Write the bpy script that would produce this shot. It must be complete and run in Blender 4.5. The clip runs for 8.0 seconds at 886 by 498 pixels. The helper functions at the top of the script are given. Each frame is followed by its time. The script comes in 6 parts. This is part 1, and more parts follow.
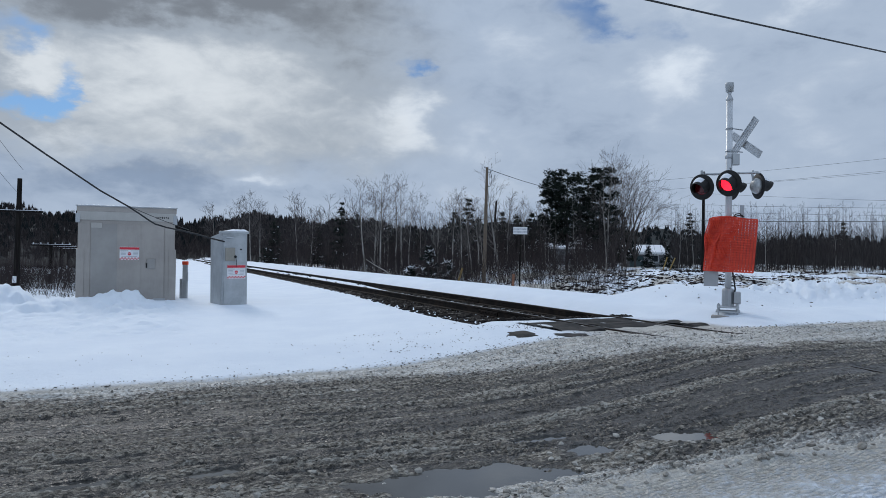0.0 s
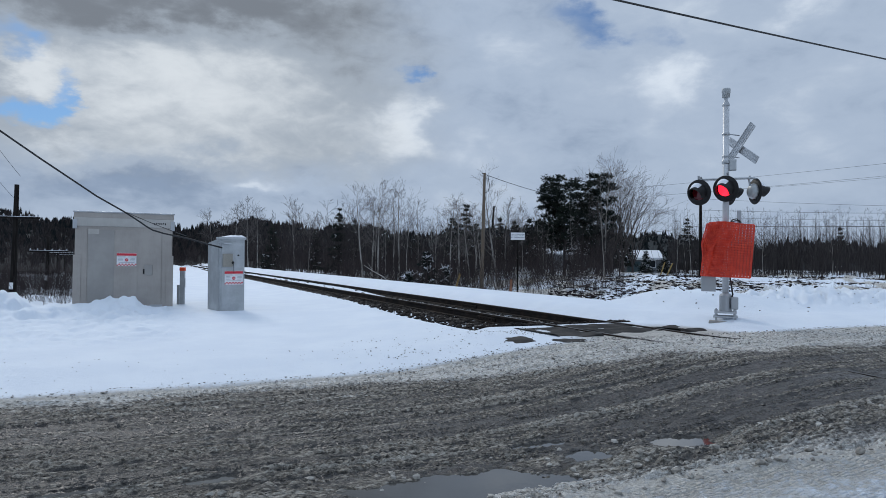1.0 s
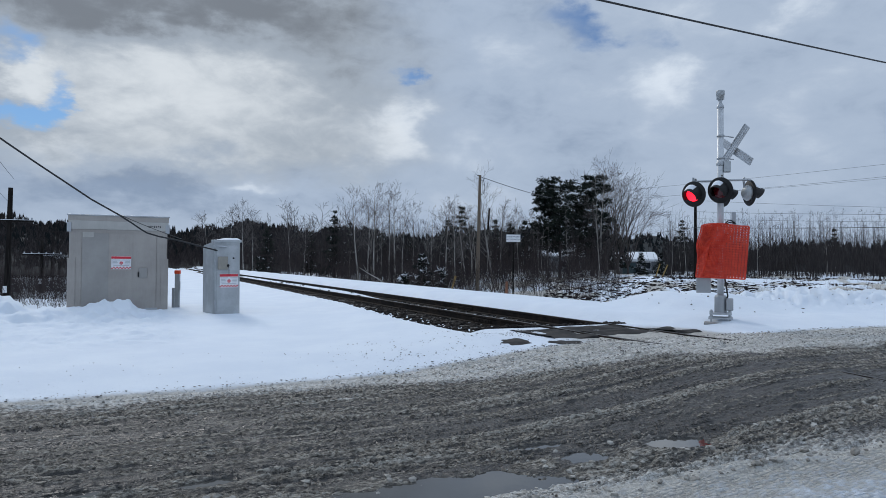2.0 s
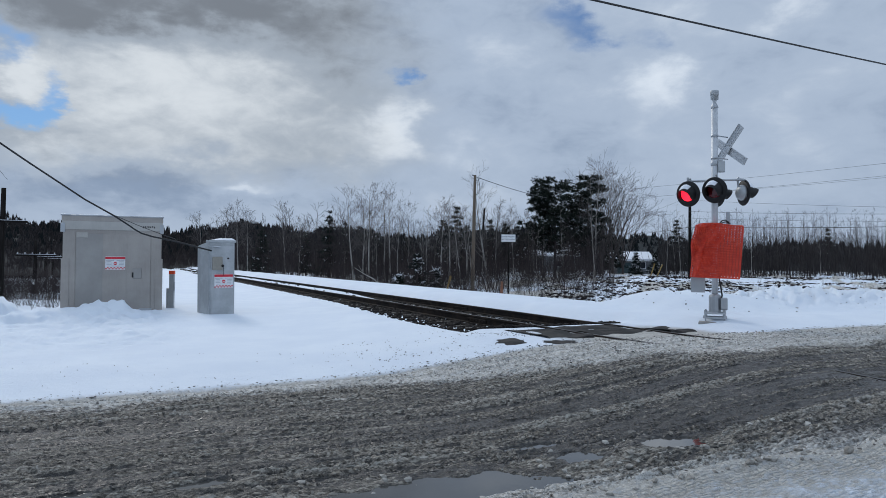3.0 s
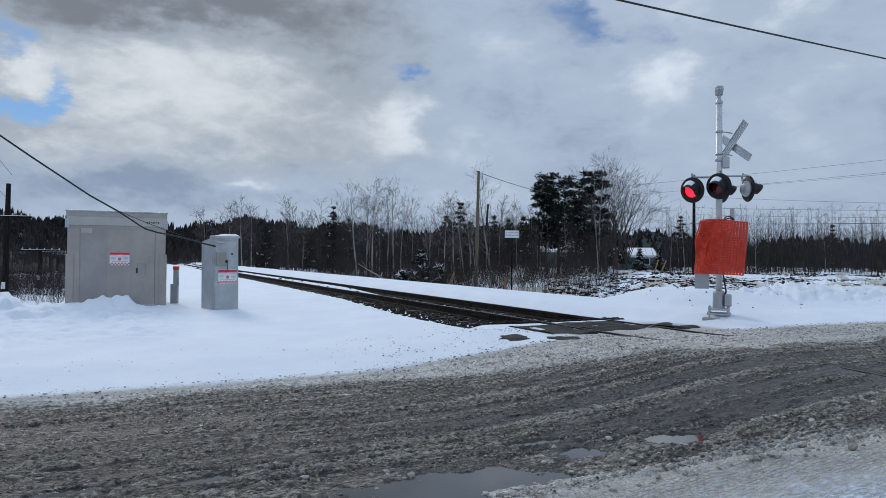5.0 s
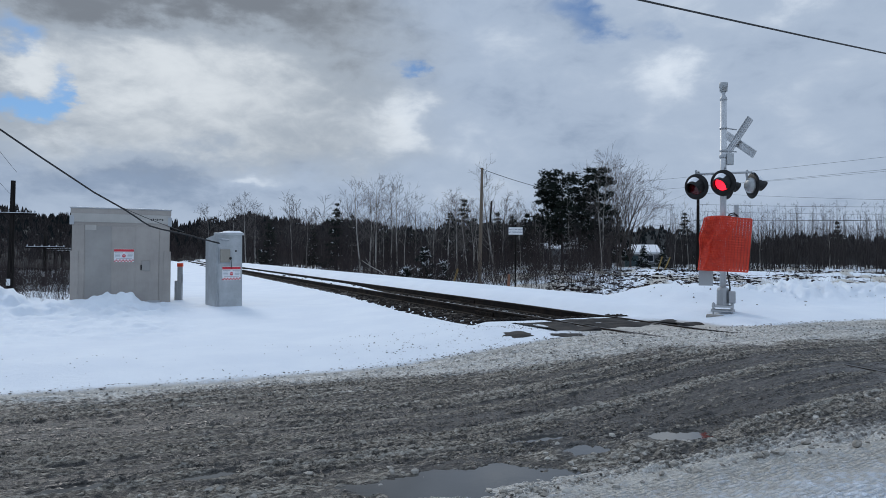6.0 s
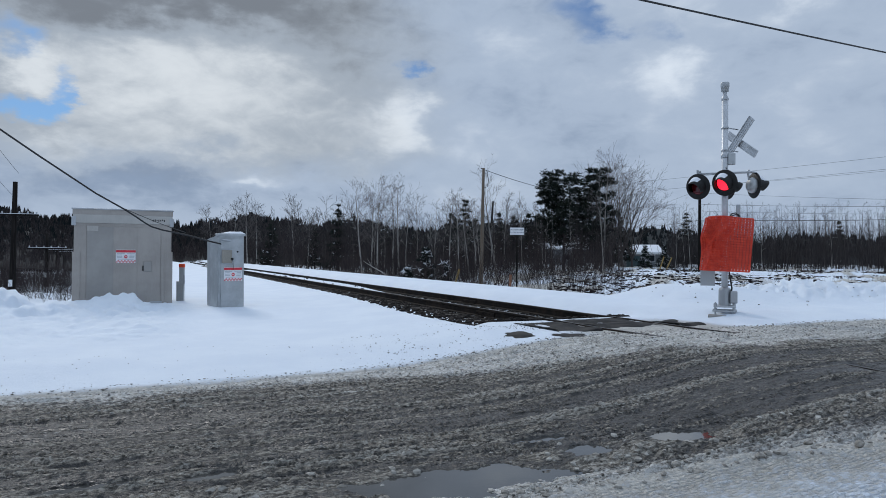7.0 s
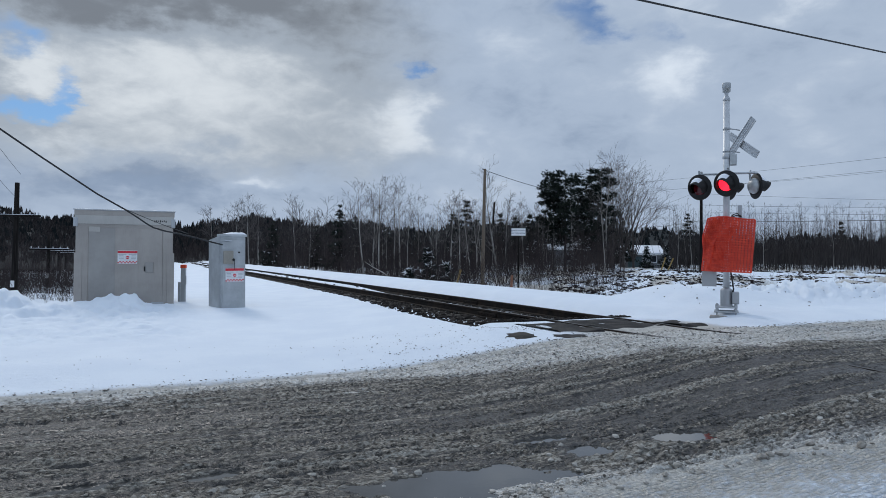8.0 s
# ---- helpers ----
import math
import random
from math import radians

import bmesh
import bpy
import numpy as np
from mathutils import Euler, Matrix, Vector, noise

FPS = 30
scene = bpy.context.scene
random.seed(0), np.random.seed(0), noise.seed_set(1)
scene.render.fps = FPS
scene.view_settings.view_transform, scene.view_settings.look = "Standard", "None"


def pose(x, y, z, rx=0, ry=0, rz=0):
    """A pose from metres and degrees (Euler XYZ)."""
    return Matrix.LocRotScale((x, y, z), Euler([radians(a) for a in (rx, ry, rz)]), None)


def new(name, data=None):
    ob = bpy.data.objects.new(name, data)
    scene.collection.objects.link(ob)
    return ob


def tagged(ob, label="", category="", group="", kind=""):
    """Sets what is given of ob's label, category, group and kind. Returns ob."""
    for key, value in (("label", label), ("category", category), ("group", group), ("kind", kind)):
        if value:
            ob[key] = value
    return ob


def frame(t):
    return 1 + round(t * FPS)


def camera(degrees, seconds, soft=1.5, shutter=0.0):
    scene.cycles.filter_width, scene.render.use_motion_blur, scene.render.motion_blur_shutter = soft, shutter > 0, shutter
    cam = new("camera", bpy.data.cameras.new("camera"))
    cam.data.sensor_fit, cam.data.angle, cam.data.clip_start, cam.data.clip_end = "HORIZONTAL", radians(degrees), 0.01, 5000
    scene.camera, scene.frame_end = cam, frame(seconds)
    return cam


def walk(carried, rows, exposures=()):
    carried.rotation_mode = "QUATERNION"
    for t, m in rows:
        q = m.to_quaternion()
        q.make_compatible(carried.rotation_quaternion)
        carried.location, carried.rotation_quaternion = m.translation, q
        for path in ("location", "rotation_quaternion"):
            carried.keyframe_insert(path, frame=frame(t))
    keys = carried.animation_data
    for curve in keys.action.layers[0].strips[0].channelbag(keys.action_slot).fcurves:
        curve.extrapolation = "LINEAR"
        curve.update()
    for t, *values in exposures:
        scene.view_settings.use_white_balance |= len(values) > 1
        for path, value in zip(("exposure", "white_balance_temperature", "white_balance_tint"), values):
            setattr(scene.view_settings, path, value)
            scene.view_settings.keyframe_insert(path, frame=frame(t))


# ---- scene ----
EYE = (0.0, 0.0, 1.5)
cam = camera(66.0, 8.0, soft=0.6)
walk(cam, [
    (0.0, pose(*EYE, 90.523, -0.683, 0.184)),
    (0.5, pose(*EYE, 90.752, -0.693, 0.109)),
    (1.0, pose(*EYE, 91.000, -0.600, -0.010)),
    (1.5, pose(*EYE, 91.185, -0.512, -0.158)),
    (3.0, pose(*EYE, 91.192, -0.362, -0.785)),
    (3.5, pose(*EYE, 91.112, -0.375, -0.833)),
    (4.0, pose(*EYE, 91.070, -0.427, -0.799)),
    (4.5, pose(*EYE, 90.998, -0.434, -0.666)),
    (6.0, pose(*EYE, 90.581, -0.431, -0.196)),
    (6.5, pose(*EYE, 90.569, -0.402, -0.121)),
    (7.0, pose(*EYE, 90.613, -0.346, -0.069)),
    (7.5, pose(*EYE, 90.675, -0.343, -0.012)),
    (8.0, pose(*EYE, 90.674, -0.339, 0.048)),
])


# ---- world, sun ----
def world_sky():
    w = bpy.data.worlds.new("sky")
    scene.world = w
    w.use_nodes = True
    nt = w.node_tree
    nt.nodes.clear()
    N, L = nt.nodes.new, nt.links.new

    def put(socket, v):
        if isinstance(v, (int, float, tuple)):
            socket.default_value = v
        else:
            L(v, socket)

    def mth(op, a, b=0.0, c=0.0, clamp=False):
        n = N("ShaderNodeMath")
        n.operation, n.use_clamp = op, clamp
        for i, v in enumerate((a, b, c)):
            put(n.inputs[i], v)
        return n.outputs[0]

    def smooth(v, lo, hi):
        n = N("ShaderNodeMapRange")
        n.interpolation_type = "SMOOTHSTEP"
        put(n.inputs[0], v)
        n.inputs[1].default_value, n.inputs[2].default_value = lo, hi
        return n.outputs[0]

    def mixc(f, a, b):
        n = N("ShaderNodeMix")
        n.data_type = "RGBA"
        put(n.inputs[0], f)
        put(n.inputs[6], a)
        put(n.inputs[7], b)
        return n.outputs[2]

    def fbm(vec, scale, detail, rough=0.55, distort=0.0):
        n = N("ShaderNodeTexNoise")
        L(vec, n.inputs["Vector"])
        n.inputs["Scale"].default_value, n.inputs["Detail"].default_value = scale, detail
        n.inputs["Roughness"].default_value, n.inputs["Distortion"].default_value = rough, distort
        return n

    tc = N("ShaderNodeTexCoord")
    sep = N("ShaderNodeSeparateXYZ")
    L(tc.outputs["Generated"], sep.inputs[0])
    x, y, z = sep.outputs
    deg = 180 / math.pi
    az = mth("MULTIPLY", mth("ARCTAN2", x, y), deg)
    el = mth("MULTIPLY", mth("ARCSINE", z), deg)
    # the cloud layer is seen flatter towards the horizon
    flat = N("ShaderNodeCombineXYZ")
    L(mth("MULTIPLY", az, 0.055), flat.inputs[0])
    L(mth("MULTIPLY", el, 0.105), flat.inputs[1])
    big = fbm(flat.outputs[0], 1.5, 10, 0.57, 0.2)
    warp = fbm(flat.outputs[0], 3.1, 9, 0.58)
    billow = fbm(flat.outputs[0], 5.2, 12, 0.60, 0.5).outputs["Fac"]
    wsep = N("ShaderNodeSeparateColor")
    L(warp.outputs["Color"], wsep.inputs[0])
    wx = mth("MULTIPLY_ADD", wsep.outputs[0], 9.0, -4.5)
    wy = mth("MULTIPLY_ADD", wsep.outputs[1], 6.5, -3.25)
    waz, wel = mth("ADD", az, wx), mth("ADD", el, wy)

    def masses(rows, start):
        total = start
        for a0, e0, wa, we, amp in rows:
            da = mth("DIVIDE", mth("SUBTRACT", waz, a0), wa)
            de = mth("DIVIDE", mth("SUBTRACT", wel, e0), we)
            d2 = mth("ADD", mth("MULTIPLY", da, da), mth("MULTIPLY", de, de))
            total = mth("MULTIPLY_ADD", mth("EXPONENT", mth("MULTIPLY", d2, -1.0)), amp, total)
        return total

    # sunlit and shaded cloud masses: azimuth, elevation, half sizes, strength
    shade = masses(LIGHT_CLOUDS, mth("MULTIPLY_ADD", billow, 0.55, mth("MULTIPLY_ADD", big.outputs["Fac"], 1.05, -0.30)))
    shade = masses(DARK_CLOUDS, shade)
    holes = masses(BLUE_GAPS, mth("MULTIPLY_ADD", warp.outputs["Fac"], -1.1, 0.45))
    # the clouds before the sun are a neutral grey, those away from it bluish
    cool = mth("SUBTRACT", 1.0, mth("MULTIPLY", mth("MULTIPLY", smooth(waz, 3.0, -9.0), smooth(waz, -60.0, -42.0)), smooth(wel, 5.5, 9.5)))
    dark = mixc(cool, (0.190, 0.216, 0.254, 1), (0.245, 0.320, 0.445, 1))
    mid = mixc(cool, (0.350, 0.405, 0.475, 1), (0.385, 0.470, 0.600, 1))
    lit = mixc(cool, (0.655, 0.705, 0.755, 1), (0.68, 0.755, 0.85, 1))
    cloud = mixc(smooth(shade, 0.12, 0.60), dark, mid)
    cloud = mixc(smooth(shade, 0.56, 1.25), cloud, lit)
    sky = N("ShaderNodeTexSky")
    sky.sky_type = "NISHITA"
    sky.sun_disc = False
    sky.sun_elevation, sky.sun_rotation = radians(SUN_EL), radians(SUN_AZ)
    sky.altitude, sky.dust_density = 300, 0.6
    blue = N("ShaderNodeMix")
    blue.data_type, blue.blend_type = "RGBA", "MULTIPLY"
    blue.inputs[0].default_value = 1.0
    L(sky.outputs[0], blue.inputs[6])
    blue.inputs[7].default_value = (0.027, 0.044, 0.066, 1)
    col = mixc(smooth(holes, 0.11, 0.86), cloud, blue.outputs[2])
    # the unseen sky overhead is made brighter to lift the light on the snow
    high = smooth(el, 24.0, 60.0)
    gain = mth("MULTIPLY_ADD", high, 0.62, 1.04)
    bg = N("ShaderNodeBackground")
    L(col, bg.inputs[0])
    L(gain, bg.inputs[1])
    out = N("ShaderNodeOutputWorld")
    L(bg.outputs[0], out.inputs[0])


SUN_EL, SUN_AZ = 34.0, -28.0
LIGHT_CLOUDS = [(-23.5, 13.8, 6.5, 2.6, 0.55), (-15, 12.5, 8, 3.6, 0.40), (-18.5, 9.2, 8, 1.7, 0.30), (-3.3, 11.6, 2.2, 2.6, 0.48), (4.5, 9.4, 5, 2, 0.22), (19.4, 14.5, 2.6, 2.3, 0.50),
                (27.9, 19, 2.6, 1.6, 0.45), (-31.2, 13.4, 1.7, 1.5, 0.50), (-30, 8.2, 4.5, 1.4, 0.42), (-15.0, 6.0, 3.0, 0.7, 0.40), (6.5, 16.5, 4, 1.8, 0.25), (-6, 10.2, 3, 2.2, 0.25),
                (15.5, 12.0, 4, 3, 0.18), (30, 13, 5, 4, 0.16), (3, 5.0, 8, 1.6, 0.20), (22, 6.5, 8, 2.5, 0.20), (20.5, 19, 3, 1.4, 0.12)]
DARK_CLOUDS = [(-17, 19.3, 9, 1.9, -0.42), (-28.5, 18.2, 6, 1.6, -0.26), (-23, 5.8, 6.5, 1.6, -0.40), (-13, 4.6, 6, 1.0, -0.14), (-8.5, 16.8, 3.5, 2.2, -0.12), (11, 8.5, 3.5, 1.6, -0.06), (27, 9.5, 4, 1.4, -0.08)]
BLUE_GAPS = [(-30.6, 10.9, 2.6, 0.85, 0.95), (-29.0, 12.4, 0.9, 1.4, 0.75), (-32.6, 15.2, 2.2, 1.6, 0.6), (-2.3, 15.2, 1.5, 0.9, 0.75), (12.6, 18.6, 2.6, 1.7, 0.66), (10.2, 20.4, 3, 1.2, 0.55), (17.5, 18.2, 2.2, 1.6, 0.34), (-33.5, 10.8, 1.6, 0.8, 0.5)]
world_sky()
sun = new("sun", bpy.data.lights.new("sun", "SUN"))
sun.data.energy, sun.data.angle, sun.data.color = 0.97, radians(14), (1.0, 0.975, 0.94)
sun.matrix_world = pose(0, 0, 30, 90 - SUN_EL, 0, 180 - SUN_AZ)
scene.view_settings.exposure = 0.0


RX, RY = 0.917, 0.4     # the road's direction


# ---- materials ----
class Mat:
    """A small helper that builds one node material."""

    def __init__(self, name, rough=0.7, metal=0.0, colour=(0.5, 0.5, 0.5)):
        self.m = bpy.data.materials.new(name)
        self.m.use_nodes = True
        self.nt = self.m.node_tree
        self.b = self.nt.nodes["Principled BSDF"]
        self.b.inputs["Roughness"].default_value = rough
        self.b.inputs["Metallic"].default_value = metal
        self.b.inputs["Base Color"].default_value = (*colour, 1)

    def n(self, kind):
        return self.nt.nodes.new(kind)

    def l(self, a, b):
        if isinstance(a, (int, float, tuple)):
            b.default_value = a
        else:
            self.nt.links.new(a, b)

    def obj(self, sx=1.0, sy=1.0, sz=1.0):
        t, mp = self.n("ShaderNodeTexCoord"), self.n("ShaderNodeMapping")
        self.l(t.outputs["Object"], mp.inputs[0])
        mp.inputs["Scale"].default_value = (sx, sy, sz)
        return mp.outputs[0]

    def noise(self, scale, detail=5, rough=0.6, vec=None, distort=0.0):
        t = self.n("ShaderNodeTexNoise")
        self.l(vec if vec is not None else self.obj(), t.inputs["Vector"])
        t.inputs["Scale"].default_value, t.inputs["Detail"].default_value = scale, detail
        t.inputs["Roughness"].default_value, t.inputs["Distortion"].default_value = rough, distort
        return t.outputs["Fac"]

    def step(self, v, lo, hi, a=0.0, b=1.0):
        t = self.n("ShaderNodeMapRange")
        t.interpolation_type = "SMOOTHSTEP"
        self.l(v, t.inputs[0])
        for i, q in enumerate((lo, hi, a, b)):
            t.inputs[i + 1].default_value = q
        return t.outputs[0]

    def mix(self, f, a, b):
        t = self.n("ShaderNodeMix")
        t.data_type = "RGBA"
        self.l(f, t.inputs[0])
        for v, s in ((a, t.inputs[6]), (b, t.inputs[7])):
            self.l((*v, 1) if isinstance(v, tuple) else v, s)
        return t.outputs[2]

    def math(self, op, a, b=0.0):
        t = self.n("ShaderNodeMath")
        t.operation = op
        self.l(a, t.inputs[0])
        self.l(b, t.inputs[1])
        return t.outputs[0]

    def attr(self, name):
        t = self.n("ShaderNodeAttribute")
        t.attribute_name = name
        return t.outputs["Fac"]

    def colour(self, v):
        self.l(v, self.b.inputs["Base Color"])
        return self

    def rough(self, v):
        self.l(v, self.b.inputs["Roughness"])
        return self

    def bump(self, v, strength=0.4, dist=0.01):
        t = self.n("ShaderNodeBump")
        t.inputs["Strength"].default_value, t.inputs["Distance"].default_value = strength, dist
        self.l(v, t.inputs["Height"])
        self.l(t.outputs[0], self.b.inputs["Normal"])
        return self


def two_scale(name, c1, c2, c3, fine, coarse, rough=0.7, metal=0.0, bump=0.3, dist=0.005, sx=1.0, sy=1.0, sz=1.0, gloss=0.5):
    """Base colour from a coarse stain and a fine grain, with relief."""
    m = Mat(name, rough, metal)
    v = m.obj(sx, sy, sz)
    g, s = m.noise(fine, 6, 0.65, v), m.noise(coarse, 4, 0.6, v)
    m.colour(m.mix(m.step(s, 0.42, 0.66), m.mix(m.step(g, 0.3, 0.7), c1, c2), c3))
    m.rough(m.step(g, 0.2, 0.8, rough - 0.08, min(1, rough + 0.1)))
    m.b.inputs["Specular IOR Level"].default_value = gloss
    m.bump(g, bump, dist)
    return m.m


def road_coords(m, along, across):
    t, mp = m.n("ShaderNodeTexCoord"), m.n("ShaderNodeMapping")
    m.l(t.outputs["Object"], mp.inputs[0])
    mp.vector_type = "TEXTURE"
    mp.inputs["Rotation"].default_value = (0, 0, math.atan2(RY, RX))
    mp.inputs["Scale"].default_value = (along, across, 1.0)
    return mp.outputs[0]


def snow_material():
    m = Mat("snow", 0.75)
    g, s, d, e = m.noise(70, 6, 0.7), m.noise(0.9, 5, 0.6), m.noise(11, 6, 0.7), m.noise(42, 7, 0.75)
    clean = m.mix(m.step(s, 0.35, 0.7), (0.745, 0.81, 0.89), (0.80, 0.86, 0.925))
    grey = m.mix(m.step(m.math("ADD", m.math("MULTIPLY", d, 0.35), m.math("MULTIPLY", e, 0.65)), 0.36, 0.62), (0.27, 0.245, 0.205), (0.72, 0.70, 0.65))
    a = m.attr("dirt")
    dirty = m.step(m.math("ADD", a, m.math("ADD", m.math("MULTIPLY", m.math("SUBTRACT", d, 0.5), 0.6), m.math("MULTIPLY", m.math("SUBTRACT", e, 0.5), 0.9))), 0.2, 0.8)
    m.colour(m.mix(dirty, clean, grey))
    # tyre tread pressed into the verge
    brick = m.n("ShaderNodeTexBrick")
    mixv = m.n("ShaderNodeVectorMath")
    mixv.operation = "MULTIPLY_ADD"
    nz = m.n("ShaderNodeTexNoise")
    m.l(m.obj(), nz.inputs["Vector"])
    nz.inputs["Scale"].default_value = 5.0
    m.l(nz.outputs["Color"], mixv.inputs[0])
    mixv.inputs[1].default_value = (0.06, 0.06, 0.0)
    m.l(road_coords(m, 1.0, 1.0), mixv.inputs[2])
    m.l(mixv.outputs[0], brick.inputs["Vector"])
    brick.inputs["Scale"].default_value = 1.0
    brick.inputs["Mortar Size"].default_value, brick.inputs["Mortar Smooth"].default_value = 0.016, 1.0
    brick.inputs["Brick Width"].default_value, brick.inputs["Row Height"].default_value = 0.062, 0.038
    tread = m.math("MULTIPLY", m.math("MULTIPLY", brick.outputs["Fac"], m.attr("tread")), m.step(d, 0.35, 0.55))
    rough = m.math("ADD", m.math("MULTIPLY", g, 0.30), m.math("MULTIPLY", e, m.math("ADD", 0.25, m.math("MULTIPLY", dirty, 0.9))))
    m.bump(m.math("SUBTRACT", m.math("ADD", rough, m.math("MULTIPLY", d, 0.8)), m.math("MULTIPLY", tread, 1.7)), 0.85, 0.03)
    return m.m


def road_material():
    m = Mat("wet_slush_asphalt", 0.5)
    streak = m.noise(2.6, 7, 0.62, road_coords(m, 7.0, 0.40), 0.4)
    drawn = road_coords(m, 2.2, 0.9)
    s, d, k = m.noise(1.3, 6, 0.65), m.noise(10, 9, 0.75, drawn), m.noise(32, 8, 0.78, drawn)
    g, crumb = m.noise(120, 4, 0.7), m.noise(34, 6, 0.70, road_coords(m, 1.7, 0.85))
    a = m.attr("slush")
    # the ribs that tyres press into the slush, in rows along the road
    rib = m.n("ShaderNodeTexWave")
    m.l(road_coords(m, 1.0, 1.0), rib.inputs["Vector"])
    rib.bands_direction = "X"
    rib.inputs["Scale"].default_value, rib.inputs["Distortion"].default_value = 5.0, 9.0
    rib.inputs["Detail"].default_value, rib.inputs["Detail Scale"].default_value = 3.0, 2.2
    rows = m.step(m.noise(9.0, 3, 0.6, road_coords(m, 12.0, 0.75)), 0.47, 0.58)
    ribs = m.math("MULTIPLY", rib.outputs["Fac"], rows)
    wet = m.math("ADD", a, m.math("MULTIPLY", m.math("SUBTRACT", streak, 0.5), 2.2))
    lumps = m.math("ADD", wet, m.math("MULTIPLY", m.math("SUBTRACT", d, 0.5), 1.0))
    lumps = m.math("ADD", lumps, m.math("MULTIPLY", m.math("SUBTRACT", crumb, 0.5), 1.6))
    lumps = m.math("ADD", lumps, m.math("MULTIPLY", ribs, 0.45))
    asphalt = m.mix(m.step(m.math("ADD", m.math("MULTIPLY", g, 0.5), m.math("MULTIPLY", crumb, 0.5)), 0.38, 0.62), (0.037, 0.036, 0.035), (0.158, 0.151, 0.142))
    # crumb tops are fresh pale slush, pits are darkened to carry their shade
    mush = m.mix(m.step(m.math("ADD", m.math("MULTIPLY", k, 0.5), m.math("MULTIPLY", crumb, 0.5)), 0.42, 0.60), (0.072, 0.065, 0.054), (0.50, 0.458, 0.392))
    pale = m.mix(m.step(crumb, 0.34, 0.62), (0.16, 0.145, 0.12), (0.55, 0.525, 0.47))
    pale2 = m.mix(m.step(m.math("ADD", m.math("MULTIPLY", k, 0.5), m.math("MULTIPLY", crumb, 0.5)), 0.38, 0.58), (0.46, 0.425, 0.365), (0.90, 0.885, 0.85))
    c = m.mix(m.step(lumps, 0.30, 0.85), asphalt, mush)
    white = m.math("ADD", m.attr("pale"), m.math("MULTIPLY", m.math("SUBTRACT", crumb, 0.5), 1.4))
    white = m.math("ADD", white, m.math("MULTIPLY", m.math("SUBTRACT", streak, 0.5), 1.2))
    m.colour(m.mix(m.step(white, 0.12, 0.85), m.mix(m.step(lumps, 0.95, 1.6), c, pale), pale2))
    m.rough(m.step(m.math("ADD", lumps, m.math("MULTIPLY", m.math("SUBTRACT", s, 0.5), 1.0)), 0.0, 0.7, 0.36, 0.78))
    m.b.inputs["Specular IOR Level"].default_value = 0.42
    bumps = m.math("ADD", m.math("MULTIPLY", k, 0.6), m.math("MULTIPLY", d, 0.7))
    bumps = m.math("ADD", bumps, m.math("ADD", m.math("MULTIPLY", crumb, 0.9), m.math("MULTIPLY", ribs, 1.2)))
    m.bump(bumps, 1.0, 0.045)
    return m.m


def metal_material(name, base, rough, streak=0.3):
    m = Mat(name, rough, 0.85, base)
    v = m.obj(1, 1, 0.12)
    g, s = m.noise(35, 5, 0.6, v), m.noise(1.3, 4, 0.6)
    c = m.mix(m.step(s, 0.35, 0.7), tuple(q * 0.82 for q in base), base)
    m.colour(m.mix(m.step(g, 0.3, 0.75, 0, streak), c, tuple(min(1, q * 1.18) for q in base)))
    m.rough(m.step(g, 0.25, 0.75, rough - 0.07, rough + 0.1))
    m.bump(g, 0.08, 0.003)
    return m.m


def plain(name, colour, rough=0.6, metal=0.0, spread=0.25, fine=30):
    lo = tuple(c * (1 - spread) for c in colour)
    hi = tuple(min(1, c * (1 + spread)) for c in colour)
    return two_scale(name, lo, colour, hi, fine, 3, rough, metal, 0.15, 0.002)


SNOW = snow_material()
ROAD = road_material()
ALU = metal_material("mill_aluminium", (0.415, 0.385, 0.355), 0.42, 0.30)
# a darker and a lighter tone of the hut's aluminium, for single pieces
ALU_DULL = metal_material("dull_aluminium", (0.38, 0.365, 0.345), 0.47, 0.22)
ALU_BRIGHT = metal_material("lighter_aluminium", (0.50, 0.485, 0.455), 0.38, 0.22)
GALV = metal_material("galvanised_steel", (0.46, 0.48, 0.50), 0.45)
PAINT_SILVER = plain("silver_paint", (0.42, 0.44, 0.45), 0.45, 0.3, 0.12)
RAIL = two_scale("rusty_rail_steel", (0.009, 0.0075, 0.007), (0.022, 0.017, 0.014), (0.034, 0.024, 0.018), 40, 3, 0.85, 0.0, gloss=0.15)
RAILTOP = two_scale("worn_rail_head", (0.045, 0.040, 0.037), (0.10, 0.092, 0.085), (0.035, 0.027, 0.022), 20, 2, 0.42, 0.6)
TIE = two_scale("creosoted_timber", (0.02, 0.016, 0.012), (0.05, 0.04, 0.03), (0.09, 0.08, 0.07), 12, 2, 0.85)
STONE = two_scale("ballast_stone", (0.007, 0.006, 0.0055), (0.022, 0.018, 0.016), (0.042, 0.035, 0.031), 18, 5, 0.85, gloss=0.15)
BLACK = plain("black_painted_metal", (0.006, 0.006, 0.007), 0.62)
RUBBER = plain("black_cable_jacket", (0.012, 0.012, 0.013), 0.55)
WIRE = plain("weathered_wire", (0.05, 0.055, 0.06), 0.6)
POLEWOOD = two_scale("weathered_pole_wood", (0.10, 0.072, 0.05), (0.18, 0.135, 0.095), (0.14, 0.115, 0.09), 20, 2, 0.85, sx=6, sy=6, sz=0.4)
DARKPOLE = two_scale("tarred_pole_wood", (0.006, 0.005, 0.005), (0.014, 0.012, 0.011), (0.022, 0.019, 0.017), 20, 2, 0.85, sx=6, sy=6, sz=0.4, gloss=0.1)
WHITE = plain("white_enamel", (0.75, 0.76, 0.77), 0.4, 0, 0.05)
SIGNRED = plain("red_print", (0.62, 0.03, 0.05), 0.5, 0, 0.06)
